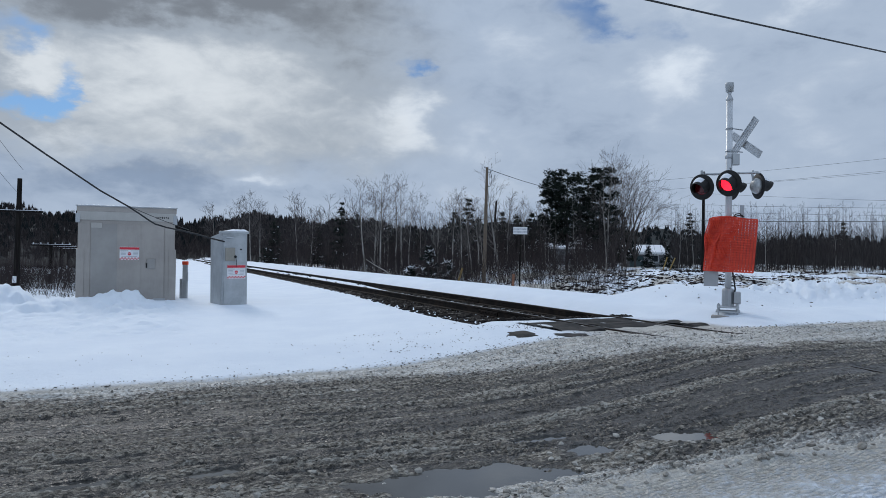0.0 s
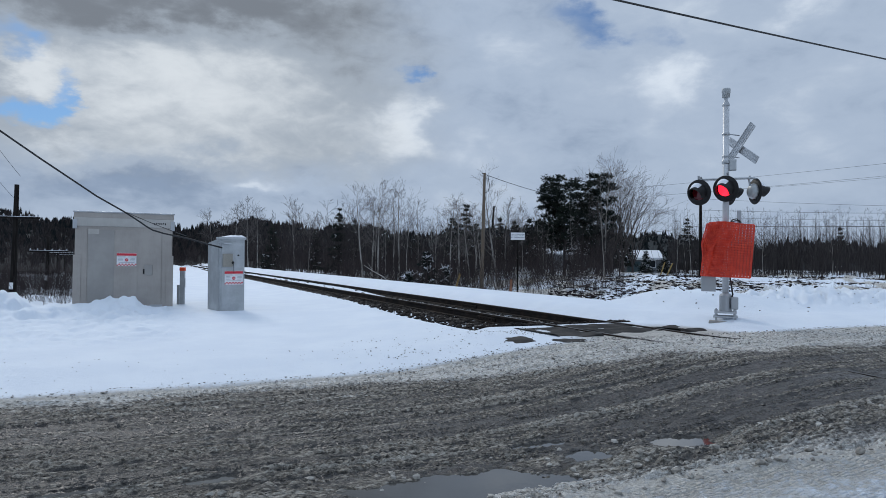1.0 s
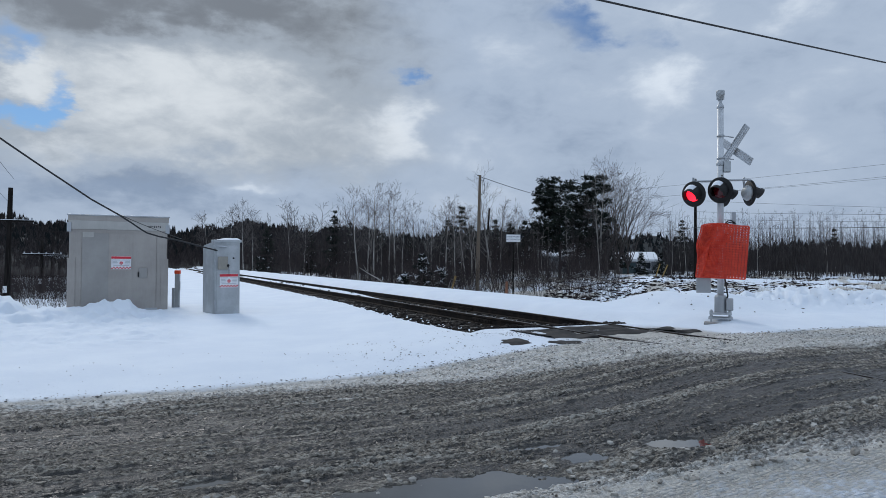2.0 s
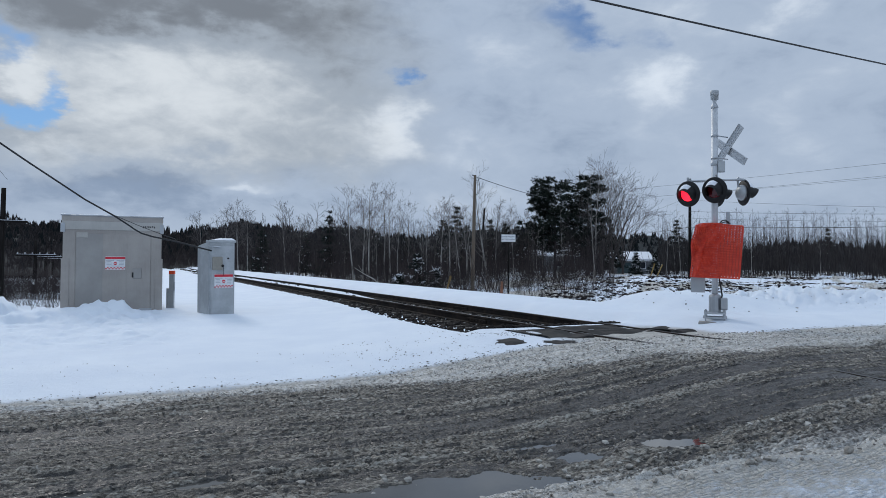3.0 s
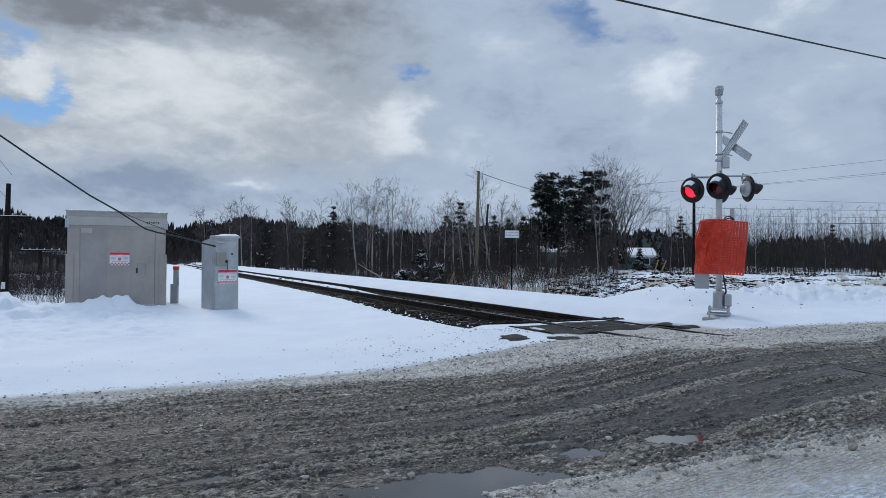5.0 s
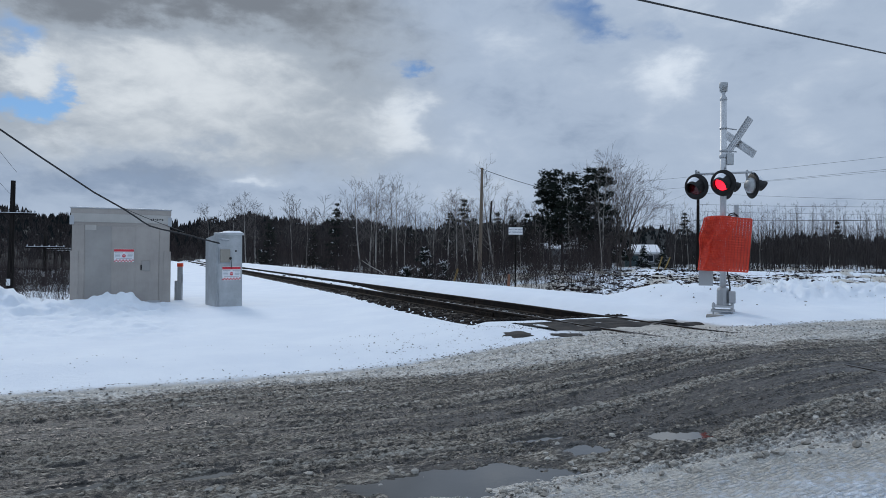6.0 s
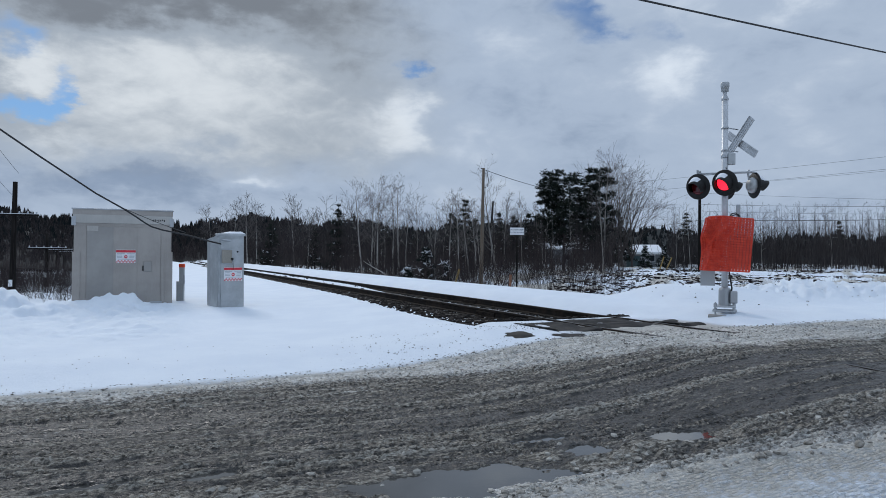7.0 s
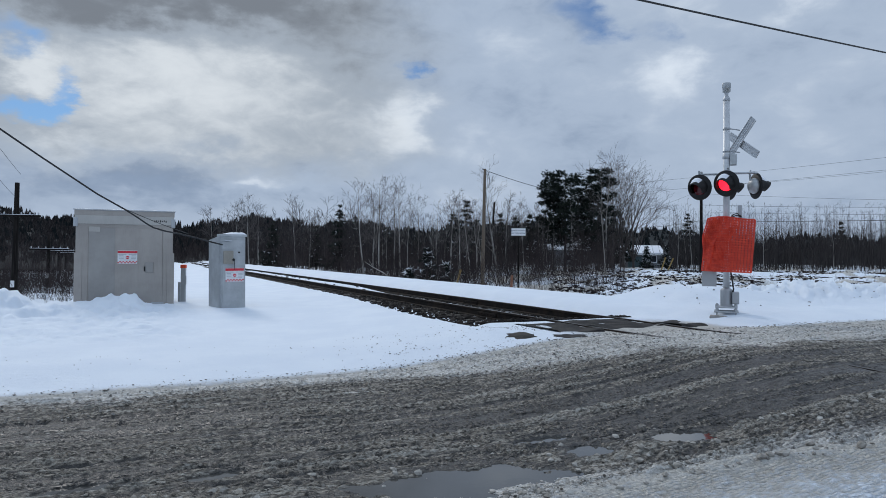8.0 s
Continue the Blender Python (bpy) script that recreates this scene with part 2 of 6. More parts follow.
GREYPRINT = plain("grey_print", (0.42, 0.44, 0.47), 0.5, 0, 0.06)
ASPHALT = two_scale("bare_asphalt", (0.010, 0.010, 0.011), (0.024, 0.0235, 0.023), (0.045, 0.041, 0.037), 60, 4, 0.88, 0, 0.5, 0.006, gloss=0.3)


# ---- plan: r runs along the road, n along the track away from the road ----
S_NEAR, S_FAR = 7.02, 8.50
S_MID = (S_NEAR + S_FAR) / 2
C_NEAR, C_FAR = 3.75, 8.45
Z_RAIL = 0.33


def at(s, c, z=0.0):
    """A place from its way along the road and along the track."""
    return Vector((s * RX - c * RY, s * RY + c * RX, z)) / (RX * RX + RY * RY)


def hash2(ix, iy, seed):
    h = (ix.astype(np.int64) * 374761393 + iy.astype(np.int64) * 668265263 + seed * 2147483647) & 0xFFFFFFFF
    h = ((h ^ (h >> 13)) * 1274126177) & 0xFFFFFFFF
    return ((h ^ (h >> 16)) & 0xFFFFFF) / float(0xFFFFFF)


def vnoise(x, y, seed=0):
    """Smooth value noise in 0..1."""
    ix, iy = np.floor(x), np.floor(y)
    fx, fy = x - ix, y - iy
    fx, fy = fx * fx * (3 - 2 * fx), fy * fy * (3 - 2 * fy)
    a, b = hash2(ix, iy, seed), hash2(ix + 1, iy, seed)
    c, d = hash2(ix, iy + 1, seed), hash2(ix + 1, iy + 1, seed)
    return (a * (1 - fx) + b * fx) * (1 - fy) + (c * (1 - fx) + d * fx) * fy


def fbm(x, y, octaves=4, seed=0, gain=0.5):
    total, amp, norm = 0.0, 1.0, 0.0
    for k in range(octaves):
        total = total + amp * vnoise(x * 2 ** k + 17.3 * k, y * 2 ** k - 9.1 * k, seed + k)
        norm += amp
        amp *= gain
    return total / norm


def ss(v, lo, hi):
    t = np.clip((v - lo) / (hi - lo), 0, 1)
    return t * t * (3 - 2 * t)


def bell(v, mid, half):
    return np.exp(-((v - mid) / half) ** 2)


def road_level(s):
    return 0.325 * ss(s, 2.2, 6.9)


def crown(s, c):
    """The road rises a little in its middle where it meets the track."""
    return 0.075 * bell(c, 6.2, 1.3) * ss(s, 4.5, 6.6)


PUDDLES = [(0.11, 4.56, 0.78, 0.29, 18.0), (1.1, 5.2, 0.26, 0.14, 24.0), (1.9, 5.38, 0.33, 0.15, 22.0), (-1.57, 4.6, 0.23, 0.09, 26.0), (-2.27, 4.37, 0.36, 0.08, 26.0), (0.81, 5.5, 0.36, 0.07, 24.0)]


LANE_FAR, LANE_NEAR = 6.55, 5.05


def far_shift(s):
    """The far edge lies nearer where the yard begins."""
    return 0.22 * (1 - ss(s, -1.0, 4.5))


def c_near(s):
    """The near edge of the road swings out towards the crossing."""
    return C_NEAR - 0.46 * ss(s, 3.2, 5.4)


def flangeway(s, c):
    """Where the rails' grooves stay open in the slush."""
    wob = 0.25 * (vnoise(c * 3.0, s * 0.5, 141) - 0.5)
    near = ss(c + wob, 7.40, 7.65) + ss(c + wob, 5.9, 6.1) * (1 - ss(c + wob, 6.95, 7.15)) + ss(c + wob, 4.3, 4.4) * (1 - ss(c + wob, 4.9, 5.05))
    far = ss(c + wob, 7.55, 7.8) + 0.7 * ss(c + wob, 6.0, 6.2) * (1 - ss(c + wob, 6.5, 6.7))
    return bell(s, S_NEAR + 0.08, 0.09) * near + bell(s, S_FAR - 0.08, 0.09) * far


def pale_cover(x, y):
    """Half-melted pale snow along the edges and over the crossing."""
    s, c = x * RX + y * RY, y * RX - x * RY
    wide = 0.44 + 1.56 * ss(s, 1.0, 8.0)
    wob = 0.5 * (fbm(s * 0.8, c * 0.8, 4, 101) - 0.5)
    far = ss(c + far_shift(s) + wob * (0.4 + wide), C_FAR - wide - 0.25, C_FAR - wide + 0.35)
    near = 1 - ss(c + 0.7 * wob, c_near(s) - 0.10, c_near(s) + 0.40)
    spot_ = np.exp(-((s - 2.12) / 0.20) ** 2 - ((c - 7.22) / 0.06) ** 2)
    return np.clip(0.95 * far + 0.8 * near + 1.2 * spot_, 0, 1.2) * (1 - np.clip(flangeway(s, c), 0, 1))


def road_height(x, y):
    """The road's surface and how much slush lies on it."""
    s, c = x * RX + y * RY, y * RX - x * RY
    wob = 0.25 * (fbm(s * 0.5, c * 0.5, 3, 5) - 0.5)
    # lanes of bare asphalt and ridges of slush run along the road
    lanes = fbm(s * 0.16, (c + wob) * 2.3, 4, 11)
    clods = fbm(s * 3.4, c * 15.0, 4, 21, 0.6)
    crumbs = fbm(s * 16, c * 40, 3, 31, 0.65)
    ruts = fbm(s * 0.22, (c + 0.4 * wob) * 12.0, 3, 37, 0.65)
    edge = np.maximum(ss(c + far_shift(s), C_FAR - 1.6, C_FAR - 0.1), ss(c_near(s) - c, -0.45, 0.1))
    crossing = ss(s, S_NEAR - 2.6, S_NEAR - 0.6) * (1 - ss(s, S_FAR + 2.5, S_FAR + 4.5)) * ss(c, C_FAR - 2.3, C_FAR - 0.9)
    cover = np.clip((lanes - 0.33) * 1.7 + 0.08 + 0.45 * edge + 0.3 * crossing + (clods - 0.5) * 0.9, 0, 1.4)
    # wheel lanes swept bare to wet asphalt
    bare = 0.55 * bell(c + wob, LANE_FAR, 0.20) * (1 - ss(s, 0.2, 1.8)) + 0.6 * bell(c + wob, LANE_NEAR, 0.26) * (1 - ss(s, 0.2, 2.2))
    cover = np.clip(cover - bare, 0, 1.4)
    groove = np.clip(flangeway(s, c), 0, 1)
    rough = np.clip(cover + 0.5, 0, 1) * (1 - 0.85 * np.clip(flangeway(np.where(s < S_MID, S_NEAR + 0.07 + (s - S_NEAR) * 0.25, S_FAR - 0.07 + (s - S_FAR) * 0.25), c), 0, 1))
    z = road_level(s) + crown(s, c) + 0.012 * (lanes - 0.5) + rough * (0.040 * np.clip(clods - 0.35, 0, 1) + 0.065 * np.clip(crumbs - 0.40, 0, 1) + 0.075 * (ruts - 0.5))
    # crumb and rut tops take more slush colour, their hollows come out darker
    cover = np.clip(cover + 1.6 * (crumbs - 0.45) * np.clip(cover + 0.3, 0, 1) + 2.8 * (ruts - 0.5), 0, 1.6)
    z, cover = z - 0.060 * groove, cover * (1 - groove) - 1.2 * groove
    for px, py, a, b, turn in PUDDLES:
        ca, sa = math.cos(radians(turn)), math.sin(radians(turn))
        u, v = ((x - px) * ca + (y - py) * sa) / a, ((y - py) * ca - (x - px) * sa) / b
        d = np.sqrt(u * u + v * v) + 1.1 * (fbm(x * 4.5, y * 7, 4, 41) - 0.5)
        level = float(road_level(np.array([px * RX + py * RY]))[0])
        core = level - 0.022 * (1 - ss(d, 0.6, 1.0)) + 0.010 * ss(d, 1.0, 1.25) + 0.03 * crumbs * ss(d, 0.75, 1.1)
        near = 1 - ss(d, 1.2, 1.9)
        z = z * (1 - near) + core * near
        cover = cover * (1 - 0.6 * (1 - ss(d, 0.9, 1.4)))
    return z, cover


def land_level(s, c):
    return -0.45 + 0.75 * ss(s - 0.3 * c, 6.0, 16.0)


def snow_height(x, y):
    """The snow's surface and how dirty it is."""
    s, c = x * RX + y * RY, y * RX - x * RY
    big, mid, fine = fbm(x * 0.25, y * 0.25, 3, 51) - 0.5, fbm(x * 1.1, y * 1.1, 4, 61) - 0.5, fbm(x * 5, y * 5, 4, 71) - 0.5
    rd = road_level(s)
    out = c - C_FAR + far_shift(s)    # beyond the far edge of the road
    z = rd + 0.03 + 0.10 * ss(out, 0.0, 1.6) + 0.05 * mid * ss(out, 0.2, 2) + 0.10 * big * ss(out, 1, 5)
    # towards the cabinets the yard rises a little
    z = z + (0.07 - rd) * ss(out, 4, 9) * (1 - ss(s, 3.0, 6.0))
    # mounds before the hut
    hs, hc = s + 0.9, c - 17.9
    lumpy = (0.38 * ss(out, 3.0, 5.0) + 0.62 * ss(out, 6.5, 8.5)) * (1 - ss(s, 0.2, 1.4)) * (1 - ss(out, 9.5, 10.8))
    z = z + lumpy * (0.40 * np.abs(mid) + 0.34 * np.clip(fine, -0.15, 0.4))
    z = z + 0.20 * np.exp(-(hs / 1.0) ** 2 - (hc / 1.1) ** 2) * (1 + 0.9 * mid)
    z = z + (0.42 + 0.4 * mid) * np.exp(-((s + 3.1) / 1.0) ** 2 - ((c - 16.8) / 1.2) ** 2)
    # track bed
    off = s - S_MID
    bed = ss(out, 1.2, 3.2) * (1 - ss(np.abs(off + 0.35), 1.7, 2.5))
    z = z * (1 - bed) + (Z_RAIL - 0.22 - 0.10 * ss(-off, 1.1, 2.0) + (0.02 + 0.03 * mid + 0.12 * ss(c, 23.5, 29.0)) * (1 - ss(np.abs(off), 0.52, 0.66)) * ss(out, 2.8, 3.6)) * bed
    pad = (1 - ss(out, 2.6, 3.6)) * (1 - ss(np.abs(off), 1.9, 2.8)) * ss(out, -0.5, 0.3)
    z = z * (1 - pad) + (Z_RAIL - 0.025 + 0.03 * mid) * pad
    # ploughed bank on the far side of the track, and the bank behind the signal
    z = z + (Z_RAIL + 0.16 - z) * ss(off, 1.0, 2.4) * ss(out, 3.0, 7.0)
    bank = ss(off, 2.2, 4.4) * ss(out, 1.9, 3.9) * (1 - ss(out, 4.8, 6.6))
    crest = 0.40 * ss(s, 10.2, 11.5) - 0.07 * bell(s, 12.0, 0.35) - 0.26 * bell(s, 14.2, 0.75) + 0.05 * bell(s, 15.7, 0.8) - 0.10 * ss(s, 13.6, 15.0) - 0.06 * ss(s, 16.0, 18.0)
    lump = 0.30 * (fbm(s * 0.7 + 3, c * 0.6, 4, 81) - 0.5) + 0.20 * np.clip(fine, -0.3, 0.4) * (0.08 + ss(s, 12.6, 14.6)) + 0.40 * (0.36 - 2 * np.abs(fbm(x * 3.6, y * 3.6, 4, 83, 0.6) - 0.5)) * ss(s, 13.0, 14.6)
    z = z + bank * (crest + lump)
    # the land beyond lies lower
    fall = ss(off, 3.5, 7.0) * ss(out, 5.2, 9.0)
    z = z * (1 - fall) + (land_level(s, c) + 0.5 * mid + 0.6 * big) * fall
    far_left = ss(-s, 1.9, 3.0) * ss(out, 9.6, 13.5)
    z = z * (1 - far_left) + (-1.1 + 1.0 * big) * far_left
    # near verge
    cn = c_near(s)
    inn = cn - c
    tread = bell(inn, 0.42, 0.22) + bell(inn, 1.0, 0.24) + 0.8 * bell(inn, 1.6, 0.24)
    grain = fbm(s * 24, c * 30, 3, 121) - 0.5
    zv = rd + 0.012 + 0.03 * ss(inn, 0.0, 1.5) + 0.05 * (fine + 0.1) * ss(inn, -0.3, 0.2) + 0.026 * grain + 0.02 * mid - 0.022 * tread + 0.03 * bell(inn, 0.0, 0.2)
    z = np.where(c < (C_NEAR + C_FAR) / 2, zv, z)
    # dug out below the road
    wander = 0.35 * (fbm(s * 1.3, c * 1.3, 4, 91) - 0.5)
    inside2 = ss(c + wander, cn - 0.20, cn + 0.22) * (1 - ss(c + wander + far_shift(s), C_FAR - 0.4, C_FAR + 0.1))
    z = z - 0.12 * inside2
    splash = np.exp(-np.clip(out, 0, 99) / 0.16) * (out > -1) 
    dirt = np.clip(0.75 * splash, 0, 1) + (0.74 - 0.18 * ss(inn, 0.0, 0.8)) * (c < cn + 0.6) * (1 - ss(inn + 0.6 * big, 0.45, 1.4)) + 0.75 * ss(s, S_NEAR - 1.6, S_NEAR) * (1 - ss(s, S_FAR + 0.5, S_FAR + 1.5)) * (1 - ss(out, 1.0, 3.0)) * ss(out, -1, 0)
    # hollows of the verge's grain take the darker colour, its tops less
    dirt = dirt - 0.5 * grain * (c < cn + 0.6) * (1 - ss(inn, 1.2, 2.8))
    dirt = dirt + 0.10 * bank * ss(s, 12.5, 16) + 0.75 * fall * ss(s, 12, 15) * ss(fbm(x * 0.5, y * 0.25, 3, 161), 0.42, 0.58)
    dirt = dirt + 0.08 * bed * ss(np.abs(off), 0.55, 0.68) * (off < 1)
    return z, np.clip(dirt, 0, 1)


def tread_cover(x, y):
    """How deep tyres have pressed their tread into the near verge."""
    s, c = x * RX + y * RY, y * RX - x * RY
    inn = c_near(s) - c
    return np.clip(bell(inn, 0.42, 0.22) + bell(inn, 1.0, 0.24) + 0.8 * bell(inn, 1.6, 0.24), 0, 1)


def sheet(name, xs, ys, zs, keep, material, fields):
    """A mesh over a grid of places; keep says which cells it has."""
    rows, cols = xs.shape
    ids = np.arange(rows * cols).reshape(rows, cols)
    quads = np.stack([ids[:-1, :-1], ids[:-1, 1:], ids[1:, 1:], ids[1:, :-1]], -1)[keep]
    used, inv = np.unique(quads.ravel(), return_inverse=True)
    co = np.stack([xs.ravel(), ys.ravel(), zs.ravel()], 1)[used]
    me = bpy.data.meshes.new(name)
    me.from_pydata(co.tolist(), [], inv.reshape(-1, 4).tolist())
    me.polygons.foreach_set("use_smooth", np.ones(len(me.polygons), bool))
    for key, values in fields.items():
        a = me.attributes.new(key, "FLOAT", "POINT")
        a.data.foreach_set("value", values.ravel()[used].astype(np.float32))
    me.materials.append(material)
    me.update()
    return new(name, me)


def polar(near, mid, turns):
    """Rings and spokes round the start of the walk, close together before it."""
    radii = np.concatenate([np.array([0.0]), np.geomspace(0.4, 4.0, 14)[:-1], np.geomspace(4.0, 17.0, near)[:-1], np.geomspace(17, 60, mid)[:-1], np.geomspace(60, 4000, 50)])
    spokes = np.radians(np.concatenate([np.linspace(-180, -43, 30)[:-1], np.linspace(-43, 43, turns)[:-1], np.linspace(43, 180, 30)]))
    rr, tt = np.meshgrid(radii, spokes, indexing="ij")
    return rr, rr * np.sin(tt), rr * np.cos(tt)


def land():
    rr, xs, ys = polar(310, 100, 500)
    zs, dirt = snow_height(xs, ys)
    far = ss(rr, 120, 900)
    zs = zs * (1 - far) - 0.5 * far
    keep = np.ones((xs.shape[0] - 1, xs.shape[1] - 1), bool)
    ground = sheet("ground", xs, ys, zs, keep, SNOW, {"dirt": dirt, "tread": tread_cover(xs, ys)})
    tagged(ground, "deep white snow, churned grey along the road edge", "ground", kind="structure")
    rr, xs, ys = polar(430, 40, 860)
    s, c = xs * RX + ys * RY, ys * RX - xs * RY
    zr, slush = road_height(xs, ys)
    edge = np.maximum(ss(c + far_shift(s), C_FAR - 0.1, C_FAR + 0.6), ss(c_near(s) - c, -0.1, 0.6))
    zr = zr - 0.16 * edge
    band = (c > c_near(s) - 0.55) & (c < C_FAR + 0.6) & (np.abs(s) < 70)
    keep = band[:-1, :-1] & band[1:, 1:]
    road = sheet("road", xs, ys, zr, keep, ROAD, {"slush": slush, "pale": pale_cover(xs, ys)})
    tagged(road, "wet dark asphalt road under brown tyre-churned slush", "road", kind="structure")


land()


# ---- building helpers ----
def link(name, me, material, parent=None, label=""):
    ob = new(name, me)
    if material is not None and not me.materials:
        me.materials.append(material)
    if parent is not None:
        ob.parent = parent
    if label:
        ob["label"] = label
    return ob


def part(name, bm, material, parent=None, label="", smooth=False):
    me = bpy.data.meshes.new(name)
    bm.normal_update()
    bm.to_mesh(me)
    bm.free()
    if smooth:
        me.polygons.foreach_set("use_smooth", np.ones(len(me.polygons), bool))
    return link(name, me, material, parent, label)


def thing(name, m, label, category, group="", kind=""):
    ob = new(name)
    ob.empty_display_size = 0.2
    ob.matrix_world = m
    return tagged(ob, label, category, group, kind)


def box(bm, x0, x1, y0, y1, z0, z1, bevel=0.0):
    b = bmesh.new()
    bmesh.ops.create_cube(b, size=1)
    for v in b.verts:
        v.co = Vector(((x0 + x1) / 2 + v.co.x * (x1 - x0), (y0 + y1) / 2 + v.co.y * (y1 - y0), (z0 + z1) / 2 + v.co.z * (z1 - z0)))
    if bevel:
        bmesh.ops.bevel(b, geom=b.edges[:], offset=bevel, segments=2, affect="EDGES", profile=0.5)
    me = bpy.data.meshes.new("tmp")
    b.to_mesh(me)
    b.free()
    bm.from_mesh(me)
    bpy.data.meshes.remove(me)
    return bm


def boxed(*a, bevel=0.004):
    return box(bmesh.new(), *a, bevel=bevel)


def tube(bm, pts, radii, sides=8, cap=True):
    """A tapered tube through points."""
    rings = []
    pts = [Vector(p) for p in pts]
    up = Vector((0.13, 0.21, 0.97))
    for i, p in enumerate(pts):
        d = (pts[min(i + 1, len(pts) - 1)] - pts[max(i - 1, 0)]).normalized()
        a = d.cross(up)
        a = a.normalized() if a.length > 1e-3 else d.cross(Vector((1, 0, 0))).normalized()
        b = d.cross(a)
        r = radii[i] if isinstance(radii, (list, tuple)) else radii
        rings.append([bm.verts.new(p + (a * math.cos(q) + b * math.sin(q)) * r) for q in (2 * math.pi * k / sides for k in range(sides))])
    for r0, r1 in zip(rings, rings[1:]):
        for k in range(sides):
            bm.faces.new((r0[k], r0[(k + 1) % sides], r1[(k + 1) % sides], r1[k]))
    if cap:
        bm.faces.new(rings[0][::-1])
        bm.faces.new(rings[-1])
    return bm


def lathe(bm, profile, sides=24, m=Matrix.Identity(4)):
    """A turned shape about z from (radius, height) pairs."""
    rings = []
    for r, h in profile:
        rings.append([bm.verts.new(m @ Vector((r * math.cos(q), r * math.sin(q), h))) for q in (2 * math.pi * k / sides for k in range(sides))])
    for r0, r1 in zip(rings, rings[1:]):
        for k in range(sides):
            bm.faces.new((r0[k], r0[(k + 1) % sides], r1[(k + 1) % sides], r1[k]))
    bm.faces.new(rings[0][::-1])
    bm.faces.new(rings[-1])
    return bm


def cable(name, pts, radius, material, label, category="cable", sides=6):
    bm = bmesh.new()
    tube(bm, pts, radius, sides)
    ob = part(name, bm, material, None, "", True)
    return tagged(ob, label, category)


def sagging(a, b, sag, steps=24):
    a, b = Vector(a), Vector(b)
    return [a.lerp(b, i / steps) - Vector((0, 0, sag * 4 * (i / steps) * (1 - i / steps))) for i in range(steps + 1)]


def ground_at(x, y):
    z, _ = snow_height(np.array([x], float), np.array([y], float))
    return float(z[0])


# ---- railway track ----
def rail_profile():
    w, h = 0.036, 0.18
    return [(-0.07, 0), (0.07, 0), (0.07, 0.012), (0.012, 0.03), (0.010, 0.128), (w, 0.142), (w, h - 0.006), (w - 0.008, h), (-w + 0.008, h), (-w, h - 0.006), (-w, 0.142), (-0.010, 0.128), (-0.012, 0.03), (-0.07, 0.012)]


def rail(s, c0, c1, parent):
    bm = bmesh.new()
    prof = rail_profile()
    cs = [c0 + 0.5 * i for i in range(52)] + [c0 + 26 + (c1 - c0 - 26) * (i / 16) ** 1.4 for i in range(17)]
    rings = []
    for c in cs:
        dip = 0.004 * math.sin(c * 1.7 + s) + float(crown(np.array(s), np.array(c))) - 0.008 * float(1 - ss(np.array(c), 7.6, 9.0))
        rings.append([bm.verts.new(at(s + u, c, Z_RAIL - 0.18 + v + dip)) for u, v in prof])
    k = len(prof)
    for a, b in zip(rings, rings[1:]):
        for i in range(k):
            f = bm.faces.new((a[i], b[i], b[(i + 1) % k], a[(i + 1) % k]))
            f.material_index = 1 if i == 7 else 0
    bm.faces.new(rings[0])
    bm.faces.new(rings[-1][::-1])
    ob = part("rail", bm, RAIL, parent, "rusty steel rail with a worn bright head")
    ob.data.materials.append(RAILTOP)
    return ob


def stones(name, count, place, size, material, label, parent=None, seed=3, squash=0.7):
    """Many small uneven lumps in one mesh; place(rng) gives their centres."""
    rng = np.random.default_rng(seed)
    base = bmesh.new()
    if size[1] < 0.03 or count > 12000:
        bmesh.ops.create_cone(base, cap_ends=False, segments=4, radius1=1, radius2=0, depth=1)
        bmesh.ops.create_cone(base, cap_ends=False, segments=4, radius1=1, radius2=0, depth=-1)
    else:
        bmesh.ops.create_icosphere(base, subdivisions=1, radius=1)
    bv = np.array([v.co[:] for v in base.verts])
    bf = np.array([[v.index for v in f.verts] for f in base.faces])
    base.free()
    p = place(rng, count)
    sz = size[0] + (size[1] - size[0]) * rng.random(count) ** 2.2
    sc = sz[:, None, None] * (0.7 + 0.6 * rng.random((count, len(bv), 1))) * np.array([1, 1, squash])
    ang = rng.random(count) * 6.283
    ca, sa = np.cos(ang)[:, None], np.sin(ang)[:, None]
    q = bv[None] * sc * (0.75 + 0.5 * rng.random((count, 1, 3)))
    v = np.stack([q[..., 0] * ca - q[..., 1] * sa, q[..., 0] * sa + q[..., 1] * ca, q[..., 2]], -1) + p[:, None]
    f = (bf[None] + (np.arange(count) * len(bv))[:, None, None]).reshape(-1, 3)
    me = bpy.data.meshes.new(name)
    me.from_pydata(v.reshape(-1, 3).tolist(), [], f.tolist())
    me.update()
    ob = link(name, me, material, parent)
    return tagged(ob, label, "" if parent else name.replace("_", " "), kind="stuff")


def sc_xy(s, c):
    k = RX * RX + RY * RY
    return (s * RX - c * RY) / k, (s * RY + c * RX) / k


